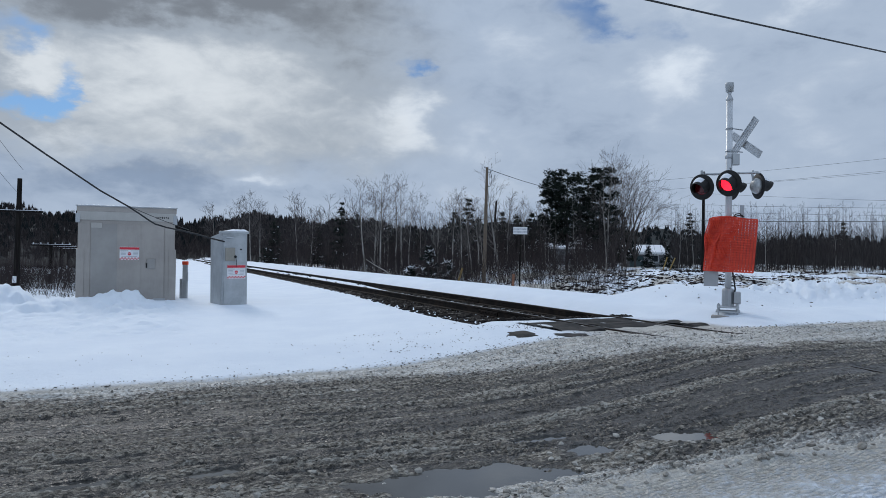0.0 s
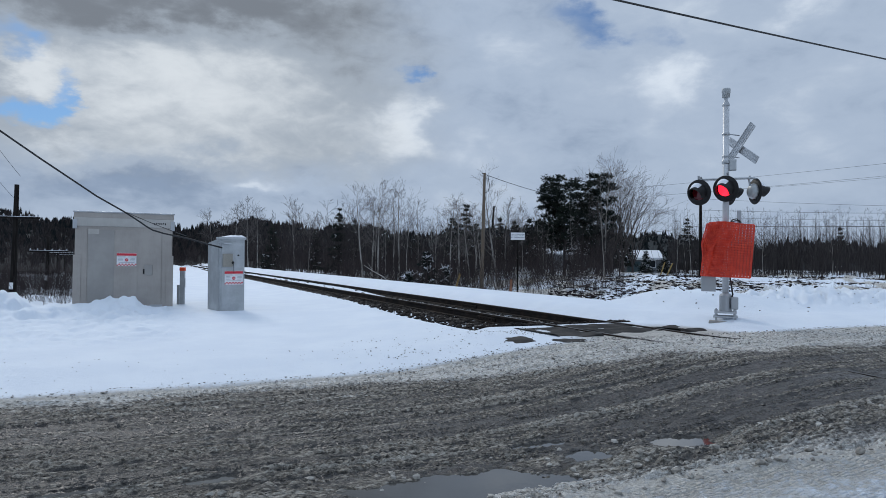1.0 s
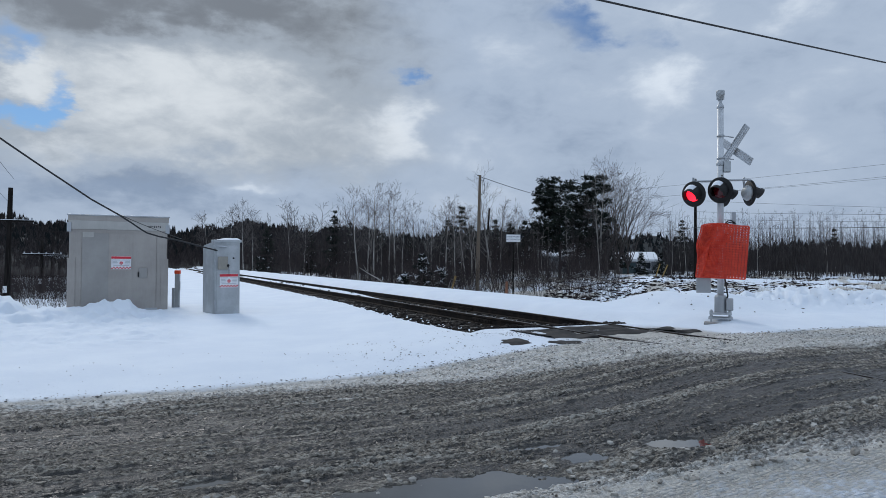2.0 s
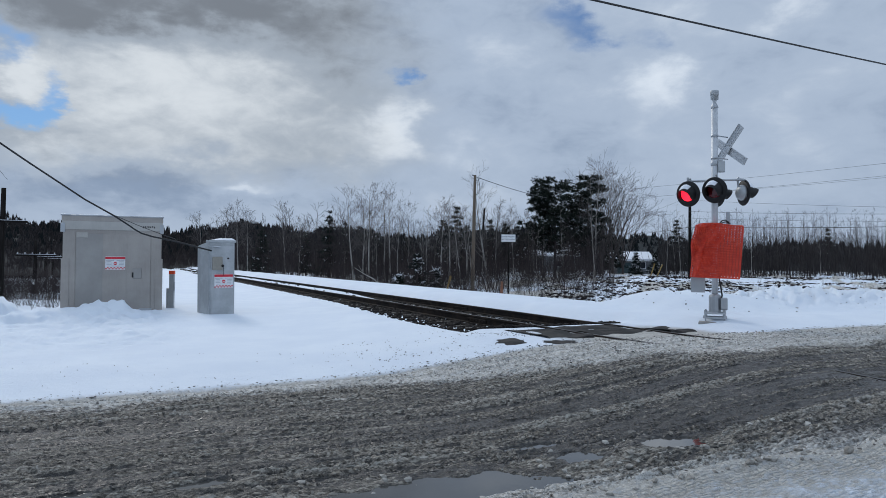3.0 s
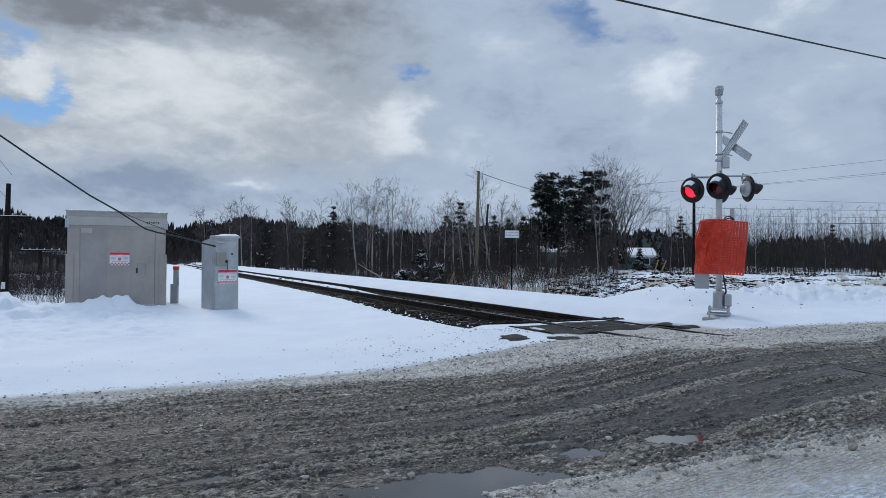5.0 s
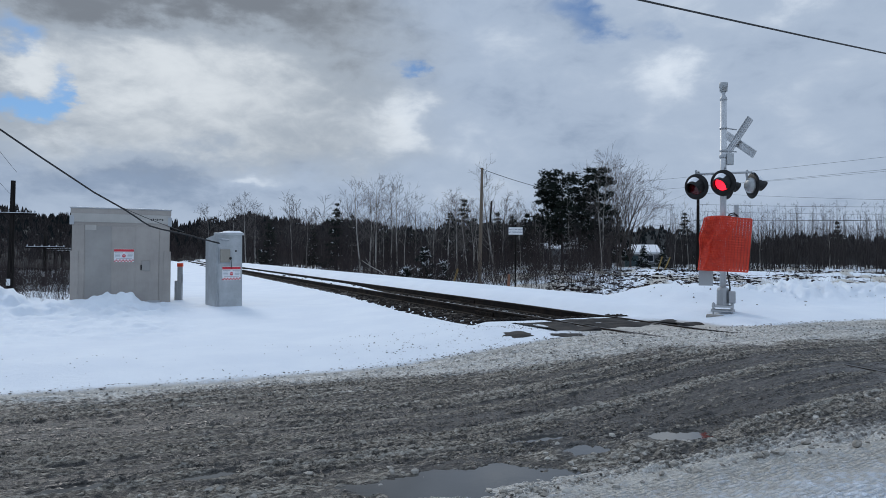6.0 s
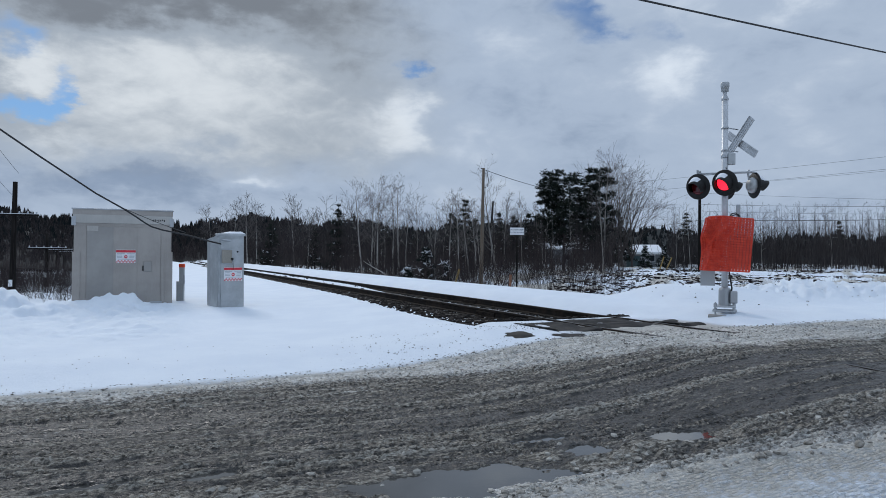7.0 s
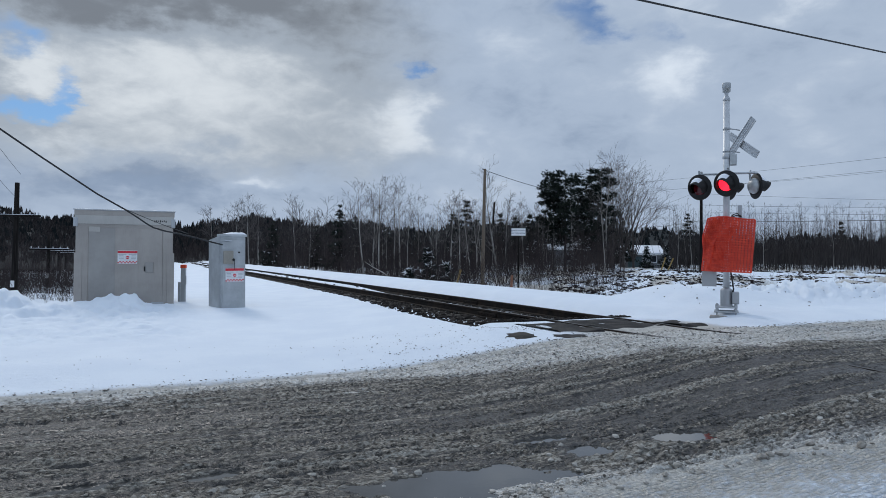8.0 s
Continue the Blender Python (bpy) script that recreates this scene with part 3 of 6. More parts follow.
def railway():
    t = thing("railway_track", pose(0, 0, 0), "rusty single railway track on snowy ballast", "railway track")
    rail(S_NEAR, -14.0, 122.0, t)
    rail(S_FAR, -14.0, 122.0, t)
    tie = boxed(-1.28, 1.28, -0.11, 0.11, -0.17, 0.0, bevel=0.01)
    first = part("tie", tie, TIE, t)
    turn = math.degrees(math.atan2(RY, RX))
    rng = random.Random(5)
    first.matrix_local = Matrix.Translation(at(S_MID, 11.4, Z_RAIL - 0.185)) @ pose(0, 0, 0, 0, 0, turn)
    for i in range(1, 150):
        o = new("tie", first.data)
        o.parent = t
        o.matrix_local = Matrix.Translation(at(S_MID + rng.uniform(-0.04, 0.04), 11.4 + 0.53 * i, Z_RAIL - 0.186 - rng.uniform(0, 0.015))) @ pose(0, 0, 0, 0, 0, turn + rng.uniform(-1, 1))
    # joint bars at the rail ends by the crossing
    for s in (S_NEAR - 0.03, S_FAR - 0.03):
        bm = bmesh.new()
        box(bm, -0.012, 0.012, -0.45, 0.45, 0.03, 0.12, 0.006)
        for k in range(6):
            tube(bm, [(-0.04, -0.38 + 0.15 * k, 0.08), (0.02, -0.38 + 0.15 * k, 0.08)], 0.016, 6)
        j = part("joint_bar", bm, RAIL, t)
        j.matrix_local = Matrix.Translation(at(s, 13.6 if s < 8 else 17.5, Z_RAIL - 0.18)) @ pose(0, 0, 0, 0, 0, turn)

    def bed(rng, n):
        c = 11.2 + 60 * rng.random(n) ** 1.9
        side = rng.random(n)
        s = np.where(side < 0.68, S_NEAR - 0.1 - (0.82 - 0.42 * ss(c, 14.0, 26.0)) * rng.random(n) ** 1.3, np.where(side < 0.70 + 0.14 * (c < 22.5), S_NEAR + 0.1 + 1.25 * rng.random(n), S_FAR + 0.08 + 0.45 * rng.random(n)))
        x, y = sc_xy(s, c)
        z, _ = snow_height(x, y)
        return np.stack([x, y, z + 0.025 - 0.035 * rng.random(n)], 1)
    stones("ballast", 6200, bed, (0.022, 0.080), STONE, "dark crushed stone ballast", t, 4)
    # asphalt of the crossing beside and between the rails
    for s0, s1, c0, c1, dz in ((S_NEAR + 0.12, S_FAR - 0.12, 9.3, 11.0, -0.006), (S_NEAR - 0.95, S_NEAR - 0.10, 9.1, 10.8, -0.010), (S_FAR + 0.10, S_FAR + 0.7, 9.2, 10.2, -0.006)):
        bm = bmesh.new()
        a, b = 14, 30
        grid = []
        for i in range(a + 1):
            row = []
            for k in range(b + 1):
                s, c = s0 + (s1 - s0) * i / a, c0 + (c1 - c0) * k / b
                rim = 0.25 * (noise.noise(Vector((s * 2.3, c * 2.3, 1))) if 0 < i < a else 0)
                e = min(k, b - k) / b
                z = Z_RAIL + dz + 0.04 * noise.noise(Vector((s * 2.6, c * 2.6, 0))) - 0.05 * max(0, 0.12 - e) / 0.12
                row.append(bm.verts.new(at(s, c + rim, z)))
            grid.append(row)
        for i in range(a):
            for k in range(b):
                bm.faces.new((grid[i][k], grid[i + 1][k], grid[i + 1][k + 1], grid[i][k + 1]))
        o = part("crossing_panel", bm, ASPHALT, None, "", True)
        tagged(o, "dark asphalt panel of the level crossing, patchily swept of snow", "crossing panel", "crossing panels", "structure")


railway()


# ---- signal cabinets ----
def warning_sign(parent, x, z, y, w, h):
    """A white plate with red bands, a round emblem, bars of print and a chequered foot."""
    plate = part("warning_sign", boxed(x - w / 2, x + w / 2, y - 0.004, y, z - h / 2, z + h / 2, bevel=0.001), WHITE, parent, "white warning plate with red bands")
    part("band", boxed(x - w / 2, x + w / 2, y - 0.007, y - 0.004, z + h * 0.29, z + h * 0.47, bevel=0), SIGNRED, plate, "red heading band")
    bm = bmesh.new()
    for k in range(12):
        for j in range(2):
            if (k + j) % 2 == 0:
                box(bm, x - w / 2 + w * k / 12, x - w / 2 + w * (k + 1) / 12, y - 0.007, y - 0.004, z - h * (0.47 - 0.08 * j), z - h * (0.39 - 0.08 * j))
    part("chequer", bm, SIGNRED, plate, "red and white chequered strip")
    bm = bmesh.new()
    lathe(bm, [(h * 0.12, 0.0), (h * 0.12, 0.003)], 20, pose(x, y - 0.004, z - h * 0.03, 90, 0, 0))
    part("emblem", bm, SIGNRED, plate, "round red emblem")
    bm = bmesh.new()
    for zz, x0, x1 in ((0.2, -0.46, -0.06), (0.2, 0.06, 0.46), (0.1, -0.44, -0.2), (0.1, 0.2, 0.44), (0.0, -0.44, -0.18), (0.0, 0.18, 0.44), (-0.1, -0.44, -0.18), (-0.1, 0.18, 0.42), (-0.22, -0.4, 0.4)):
        box(bm, x + x0 * w, x + x1 * w, y - 0.006, y - 0.004, z + h * (zz - 0.02), z + h * (zz + 0.02))
    part("print", bm, GREYPRINT, plate, "bars of small grey print")
    part("white_bar", boxed(x - h * 0.075, x + h * 0.075, y - 0.0085, y - 0.0069, z - h * 0.05, z - h * 0.01, bevel=0), WHITE, plate)


def snow_cap(parent, x0, x1, y0, y1, z, thick, seed):
    """An uneven cushion of snow on a flat top."""
    bm = bmesh.new()
    a, b = 16, 10
    g = []
    for i in range(a + 1):
        row = []
        for k in range(b + 1):
            u, v = i / a, k / b
            e = min(1, 6 * min(u, 1 - u)) * min(1, 5 * min(v, 1 - v))
            row.append(bm.verts.new((x0 + (x1 - x0) * u, y0 + (y1 - y0) * v, z - 0.004 + (e ** 0.5) * thick * (0.65 + 0.7 * noise.noise(Vector((u * 3, v * 3, seed)))))))
        g.append(row)
    for i in range(a):
        for k in range(b):
            bm.faces.new((g[i][k], g[i + 1][k], g[i + 1][k + 1], g[i][k + 1]))
    return part("snow_cap", bm, CLEANSNOW, parent, "thin cushion of fresh snow", True)


TAN_PALE = plain("pale_tan_paint", (0.42, 0.40, 0.37), 0.5, 0.1, 0.1)
CLEANSNOW = two_scale("fresh_snow", (0.78, 0.81, 0.86), (0.85, 0.87, 0.9), (0.82, 0.84, 0.88), 40, 4, 0.75)


def equipment_hut():
    # front face 2.52 wide, its foot in the snow
    turn = math.degrees(math.atan2(RY, RX))
    W, D, Z0, Z1 = 2.28, 2.0, 0.0, 2.50
    mid = at(-0.49, 19.4)
    h = thing("equipment_hut", pose(mid.x, mid.y, 0.12, 0, 0, turn), "bare aluminium railway equipment hut standing in snow", "equipment hut")
    w2 = W / 2
    part("body", boxed(-w2, w2, 0, D, Z0, Z1 - 0.12, bevel=0.01), ALU, h)
    # door panels, each its own sheet
    part("front_panel", boxed(-w2 + 0.02, -w2 + 0.28, -0.012, 0.001, 0.05, 2.10, bevel=0.003), ALU, h)
    door = part("door", boxed(-w2 + 0.29, w2 - 0.26, -0.02, 0.001, 0.06, 2.08, bevel=0.004), ALU, h, "flat aluminium door")
    for x0, x1, sheet_m in ((-w2 + 0.295, -w2 + 0.898, ALU_DULL), (-w2 + 0.91, -w2 + 1.455, ALU), (-w2 + 1.468, w2 - 0.265, ALU)):
        part("door_sheet", boxed(x0, x1, -0.024, -0.019, 0.065, 2.075, bevel=0.002), sheet_m, door)
    bm = boxed(w2 - 0.68, w2 - 0.47, -0.055, -0.02, 0.93, 1.20, bevel=0.012)
    lock = part("lock_box", bm, ALU_DULL, door, "recessed latch box")
    bm = bmesh.new()
    box(bm, w2 - 0.70, w2 - 0.665, -0.085, -0.05, 0.96, 1.09, 0.006)
    part("latch", bm, BLACK, lock)
    part("front_panel", boxed(w2 - 0.25, w2 - 0.02, -0.012, 0.001, 0.05, 2.10, bevel=0.003), ALU, h)
    # roof with front fascia, drip edge and lugs
    part("roof", boxed(-w2 - 0.03, w2 + 0.03, -0.05, D + 0.05, Z1 - 0.12, Z1 + 0.02, bevel=0.012), ALU, h)
    part("fascia", boxed(-w2 - 0.02, w2 + 0.02, -0.045, 0.0, 2.17, Z1 - 0.10, bevel=0.004), ALU_BRIGHT, h)
    part("drip_edge", boxed(-w2 - 0.05, w2 + 0.05, -0.075, 0.02, Z1 + 0.012, Z1 + 0.045, bevel=0.006), GALV, h)
    for sx in (-1, 1):
        bm = boxed(sx * w2 - 0.05, sx * w2 + 0.05, -0.075, -0.04, 2.10, 2.33, bevel=0.006)
        lathe(bm, [(0.022, 0), (0.022, 0.012)], 10, pose(sx * w2, -0.075, 2.14, 90, 0, 0))
        part("lifting_lug", bm, GALV, h)
        part("skirt", boxed(sx * (w2 - 0.06) - 0.09, sx * (w2 - 0.06) + 0.09, -0.035, 0.04, 0.0, 1.44, bevel=0.005), ALU, h, "aluminium corner guard")
    part("hasp", boxed(w2 - 0.52, w2 - 0.22, -0.045, -0.012, 0.06, 0.16, bevel=0.008), GALV, h)
    part("vent_plate", boxed(-w2 + 0.30, -w2 + 0.55, -0.035, -0.012, 1.97, 2.10, bevel=0.004), TAN_PALE, h, "small pale vent plate")
    warning_sign(h, -w2 + 1.19, 1.33, -0.027, 0.46, 0.34)
    bm = bmesh.new()
    for k in range(7):
        box(bm, w2 - 0.46 + 0.045 * k, w2 - 0.435 + 0.045 * k, -0.049, -0.045, 2.24 + 0.01 * (k % 3), 2.29 + 0.008 * (k % 2))
    part("stencil", bm, BLACK, h, "dark stencilled bars on the fascia")
    snow_cap(h, w2 - 0.38, w2 - 0.02, -0.05, 0.5, Z1 + 0.02, 0.04, 3)
    snow_cap(h, -w2 + 0.6, w2 - 0.5, 0.9, 1.9, Z1 + 0.02, 0.06, 7)
    return h


def relay_case():
    h = thing("relay_case", Matrix.Translation(at(1.67, 17.4, 0.10)) @ pose(0, 0, 0, 0, -0.4, 35.6), "narrow grey metal relay case with a door box", "relay case")
    # the side faces the left, the front the road
    w, d, z = 0.62, 0.95, 1.90
    bm = bmesh.new()
    prof = [(0, 0.0), (d, 0.0), (d, z - 0.10), (0.0, z)]
    l = [bm.verts.new((0, q, k)) for q, k in prof]
    r = [bm.verts.new((w, q, k)) for q, k in prof]
    bm.faces.new(l)
    bm.faces.new(r[::-1])
    for i in range(4):
        bm.faces.new((l[i], r[i], r[(i + 1) % 4], l[(i + 1) % 4]))
    bmesh.ops.recalc_face_normals(bm, faces=bm.faces[:])
    bmesh.ops.bevel(bm, geom=bm.edges[:], offset=0.012, segments=2, affect="EDGES")
    part("body", bm, PAINT_SILVER, h)
    part("lid", boxed(-0.03, w + 0.03, -0.04, d * 0.2, z - 0.03, z + 0.03, bevel=0.01), PAINT_SILVER, h)
    part("side_panel", boxed(-0.012, 0.001, 0.08, d - 0.08, 0.12, z - 0.22, bevel=0.003), PAINT_SILVER, h)
    dr = part("door", boxed(0.04, w - 0.03, -0.018, 0.001, 0.08, z - 0.1, bevel=0.005), PAINT_SILVER, h, "grey painted door, scuffed")
    bx = part("meter_box", boxed(0.06, 0.30, -0.075, -0.017, 1.20, 1.52, bevel=0.01), TAN, dr, "small tan door box")
    part("frame", boxed(0.03, 0.33, -0.03, -0.017, 1.17, 1.56, bevel=0.006), GALV, dr)
    bm = bmesh.new()
    lathe(bm, [(0.03, 0), (0.035, 0.02), (0.02, 0.04)], 12, pose(0.30, -0.06, 1.30, 90, 0, 0))
    tube(bm, [(0.31, -0.075, 1.3), (0.32, -0.085, 1.2), (0.325, -0.08, 1.05)], 0.007, 6)
    part("padlock", bm, BLACK, bx)
    bm = bmesh.new()
    lathe(bm, [(0.022, 0), (0.022, 0.02)], 12, pose(0.45, -0.017, 1.48, 90, 0, 0))
    part("key_hole", bm, BLACK, dr)
    warning_sign(h, 0.34, 0.93, -0.026, 0.45, 0.34)
    bm = bmesh.new()
    tube(bm, [(-0.01, 0.06, 1.78), (0.10, -0.05, 1.77), (0.26, -0.07, 1.75)], 0.022, 8)
    part("cable_bracket", bm, GALV, h)
    for zz in (0.35, 1.3):
        part("hinge", boxed(-0.02, 0.02, -0.03, 0.02, zz, zz + 0.1, bevel=0.004), GALV, h)
    part("plinth", boxed(-0.03, w + 0.02, -0.02, d, -0.3, 0.05, bevel=0.01), BLACK, h)
    snow_cap(h, 0.12, w + 0.03, -0.04, 0.4, z + 0.03, 0.05, 11)
    return h


def cable_marker():
    h = thing("cable_marker", pose(-7.15, 18.75, 0.15), "slim grey marker post with an orange cap in snow", "marker post")
    part("post", boxed(-0.06, 0.07, -0.04, 0.04, 0, 1.02, bevel=0.01), PAINT_SILVER, h)
    part("cap", boxed(-0.07, 0.08, -0.05, 0.05, 1.0, 1.10, bevel=0.015), ORANGE, h, "orange plastic cap")
    part("side_tube", boxed(-0.13, -0.05, -0.05, 0.03, 0, 0.62, bevel=0.01), PAINT_SILVER, h)
    part("tag", boxed(0.06, 0.09, -0.05, 0.0, 0.55, 0.8, bevel=0.006), GALV, h)


TAN = plain("tan_grey_paint", (0.30, 0.28, 0.24), 0.5, 0.1, 0.12)
ORANGE = plain("orange_plastic", (0.75, 0.07, 0.02), 0.5, 0, 0.1)
equipment_hut()
relay_case()
cable_marker()


def patch(s, c, a, b, seed):
    """A bare patch of wet asphalt melted out of the snow."""
    bm = bmesh.new()
    mid = at(s, c)
    ring0, ring1 = [], []
    for k in range(36):
        q = 2 * math.pi * k / 36
        w = 1 + 0.5 * noise.noise(Vector((math.cos(q) * 1.9, math.sin(q) * 1.9, seed)))
        for ring, f, dz in ((ring0, 1.0, -0.012), (ring1, 0.75, 0.004)):
            p = at(s + a * f * w * math.cos(q), c + b * f * w * math.sin(q))
            ring.append(bm.verts.new((p.x, p.y, ground_at(p.x, p.y) + dz)))
    top = bm.verts.new((mid.x, mid.y, ground_at(mid.x, mid.y) + 0.005))
    for k in range(36):
        j = (k + 1) % 36
        bm.faces.new((ring0[k], ring0[j], ring1[j], ring1[k]))
        bm.faces.new((ring1[k], ring1[j], top))
    o = part("bare_patch", bm, ASPHALT, None, "", True)
    tagged(o, "dark wet asphalt patch melted out of the snow", "bare patch", "bare patches", "structure")


patch(5.30, 9.12, 0.26, 0.30, 1)
patch(5.98, 8.80, 0.34, 0.28, 2)


# ---- slush lumps and puddles ----
SLUSH = two_scale("dirty_slush", (0.10, 0.092, 0.08), (0.30, 0.285, 0.26), (0.5, 0.48, 0.45), 30, 6, 0.7)
PALESLUSH = two_scale("pale_slush", (0.14, 0.13, 0.112), (0.33, 0.31, 0.275), (0.48, 0.46, 0.42), 30, 6, 0.7)
MUD = two_scale("dark_slush_crumbs", (0.03, 0.027, 0.023), (0.09, 0.082, 0.07), (0.16, 0.145, 0.125), 30, 6, 0.6)


def lumps():
    def over(rng, n, c0, c1, power):
        s = -9 + 23 * rng.random(n)
        c0, c1 = (v + (c_near(s) - C_NEAR if v < 5 else 0) for v in (c0, c1))
        c = c0 + (c1 - c0) * rng.random(n) ** power - far_shift(s) * (c1 > 7.0)
        x, y = sc_xy(s, c)
        zr, cover = road_height(x, y)
        zs, _ = snow_height(x, y)
        near = np.minimum(1, cover + 0.15) > rng.random(n)
        return np.stack([x, y, np.where(near, np.maximum(zr, zs) + 0.001, -2.0)], 1)
    stones("slush_crumbs", 9000, lambda r, n: over(r, n, C_NEAR - 0.1, C_FAR - 0.7, 1.0), (0.004, 0.016), MUD, "dark crumbs of slush thrown up by tyres", None, 11)
    stones("slush_lumps", 8000, lambda r, n: over(r, n, C_FAR + 0.25, C_FAR - 1.3, 1.0), (0.004, 0.019), SLUSH, "grey lumps of slush along the road edge", None, 12)
    stones("ice_lumps", 3600, lambda r, n: over(r, n, C_NEAR - 0.25, C_NEAR + 0.9, 1.2), (0.005, 0.034), PALESLUSH, "pale lumps of slush beside the verge", None, 13)

    def thrown(rng, n):
        s, c = -8 + 16 * rng.random(n), C_FAR + 0.1 + 2.6 * rng.random(n) ** 2.5
        x, y = sc_xy(s, c)
        z, _ = snow_height(x, y)
        return np.stack([x, y, z + 0.004], 1)
    def on_bank(rng, n):
        s, c = 11 + 9 * rng.random(n), C_FAR + 2.0 + 4.5 * rng.random(n)
        x, y = sc_xy(s, c)
        z, _ = snow_height(x, y)
        return np.stack([x, y, z + 0.004], 1)
    stones("bank_grit", 150, on_bank, (0.006, 0.031), MUD, "dark crumbs of earth in the ploughed bank", None, 18)
    def strewn(rng, n):
        s, c = 2.5 + 5.0 * rng.random(n) ** 0.7, C_FAR + 0.05 + 2.4 * rng.random(n) ** 1.6
        x, y = sc_xy(s, c)
        z, _ = snow_height(x, y)
        keep = fbm(s * 1.2, c * 4.0, 3, 151) > 0.48
        return np.stack([x, y, np.where(keep, z + 0.003, -2.0)], 1)
    stones("crossing_grit", 1500, strewn, (0.004, 0.016), MUD, "dark flecks of slush flung beside the crossing", None, 19, 0.5)
    stones("grit", 330, thrown, (0.003, 0.010), MUD, "specks of grit scattered on the snow", None, 14)


def puddles():
    m = Mat("puddle_water", 0.03, 0, (0.055, 0.054, 0.052))
    m.bump(m.noise(9, 3), 0.05, 0.01)
    for x, y, a, b, turn in PUDDLES:
        bm = bmesh.new()
        ring = []
        for k in range(28):
            q = 2 * math.pi * k / 28
            ring.append(bm.verts.new((a * 1.4 * math.cos(q), b * 1.4 * math.sin(q), 0)))
        bm.faces.new(ring)
        o = part("puddle", bm, m.m)
        level = float(road_level(np.array([x * RX + y * RY]))[0]) + 0.004
        o.matrix_world = pose(x, y, level, 0, 0, turn)
        tagged(o, "shallow meltwater puddle reflecting the sky on the road", "puddle", "puddles", "structure")


lumps()
puddles()


# ---- crossing signal ----
def glow(name, colour, strength):
    m = bpy.data.materials.new(name)
    m.use_nodes = True
    b = m.node_tree.nodes["Principled BSDF"]
    b.inputs["Base Color"].default_value = (*colour, 1)
    b.inputs["Emission Color"].default_value = (*colour, 1)
    b.inputs["Emission Strength"].default_value = strength
    return m


LENS = Mat("dark_red_lens", 0.12, 0, (0.10, 0.006, 0.010)).m
LIT = glow("lit_red_lens", (1.0, 0.012, 0.03), 2.6)
FACES = []


def lamp_head(parent, place, facing, tilt, lit):
    """A lamp on a round black background, with a hood and a grey back. It looks along its own -y."""
    h = new("lamp_head")
    h.parent = parent
    h.matrix_local = Matrix.Translation(place) @ pose(0, 0, 0, tilt, 0, facing)
    to = pose(0, 0, 0, 90, 0, 0)
    bm = bmesh.new()
    lathe(bm, [(0.10, -0.004), (0.245, -0.004), (0.254, 0.006), (0.245, 0.014), (0.10, 0.010)], 40, to)
    part("background", bm, BLACK, h, "round black background disc", True)
    bm = bmesh.new()
    lathe(bm, [(0.150, 0.0), (0.155, -0.04), (0.13, -0.09), (0.08, -0.125), (0.03, -0.13)], 28, to)
    part("housing", bm, PAINT_SILVER, h, "grey domed lamp housing", True)
    bm = bmesh.new()
    lathe(bm, [(0.150, 0.012), (0.152, 0.022), (0.10, 0.034), (0.01, 0.040)], 32, to)
    part("lens", bm, LENS, h, "dark red glass lens", True)
    # hood: a visor of cylinder wall, deep above and cut away below
    bm = bmesh.new()
    outer, inner = [], []
    n = 30
    for k in range(n + 1):
        q = radians(-38 + 256 * k / n)
        deep = 0.25 * max(0.0, 0.5 + 0.5 * math.sin(q)) ** 0.6 + 0.02
        for ring, r in ((outer, 0.168), (inner, 0.160)):
            ring.append((bm.verts.new((r * math.cos(q), -0.012, r * math.sin(q))), bm.verts.new((r * 0.80 * math.cos(q), -0.012 - deep, r * 0.86 * math.sin(q) - 0.22 * deep))))
    for k in range(n):
        bm.faces.new((outer[k][0], outer[k + 1][0], outer[k + 1][1], outer[k][1]))
        bm.faces.new((inner[k][1], inner[k + 1][1], inner[k + 1][0], inner[k][0]))
        bm.faces.new((outer[k][1], outer[k + 1][1], inner[k + 1][1], inner[k][1]))
    bmesh.ops.recalc_face_normals(bm, faces=bm.faces[:])
    part("hood", bm, BLACK, h, "black visor hood", True)
    bm = bmesh.new()
    g = []
    for i in range(9):
        row = []
        for k in range(9):
            q = radians(60 + 68 * i / 8)
            e = min(1, 3 * min(i, 8 - i) / 8) * min(1, 3 * min(k, 8 - k) / 8)
            r = 0.164 + 0.048 * e ** 0.6
            row.append(bm.verts.new((r * math.cos(q), -0.02 - 0.16 * k / 8, r * math.sin(q) - 0.050 * k / 8)))
        g.append(row)
    for i in range(8):
        for k in range(8):
            bm.faces.new((g[i][k], g[i + 1][k], g[i + 1][k + 1], g[i][k + 1]))
    part("snow_cap", bm, CLEANSNOW, h, "fresh snow on the hood", True)
    bm = bmesh.new()
    tube(bm, [(0, 0.10, 0.10), (0, 0.12, 0.26), (0, 0.10, 0.30)], 0.02, 8)
    part("hanger", bm, GALV, h)
    if lit:
        bm = bmesh.new()
        lathe(bm, [(0.142, 0.0), (0.140, 0.006), (0.09, 0.016), (0.01, 0.021)], 32, to)
        g = part("light_disc", bm, LIT, h, "glowing red light", True)
        FACES.append(g)
    return h


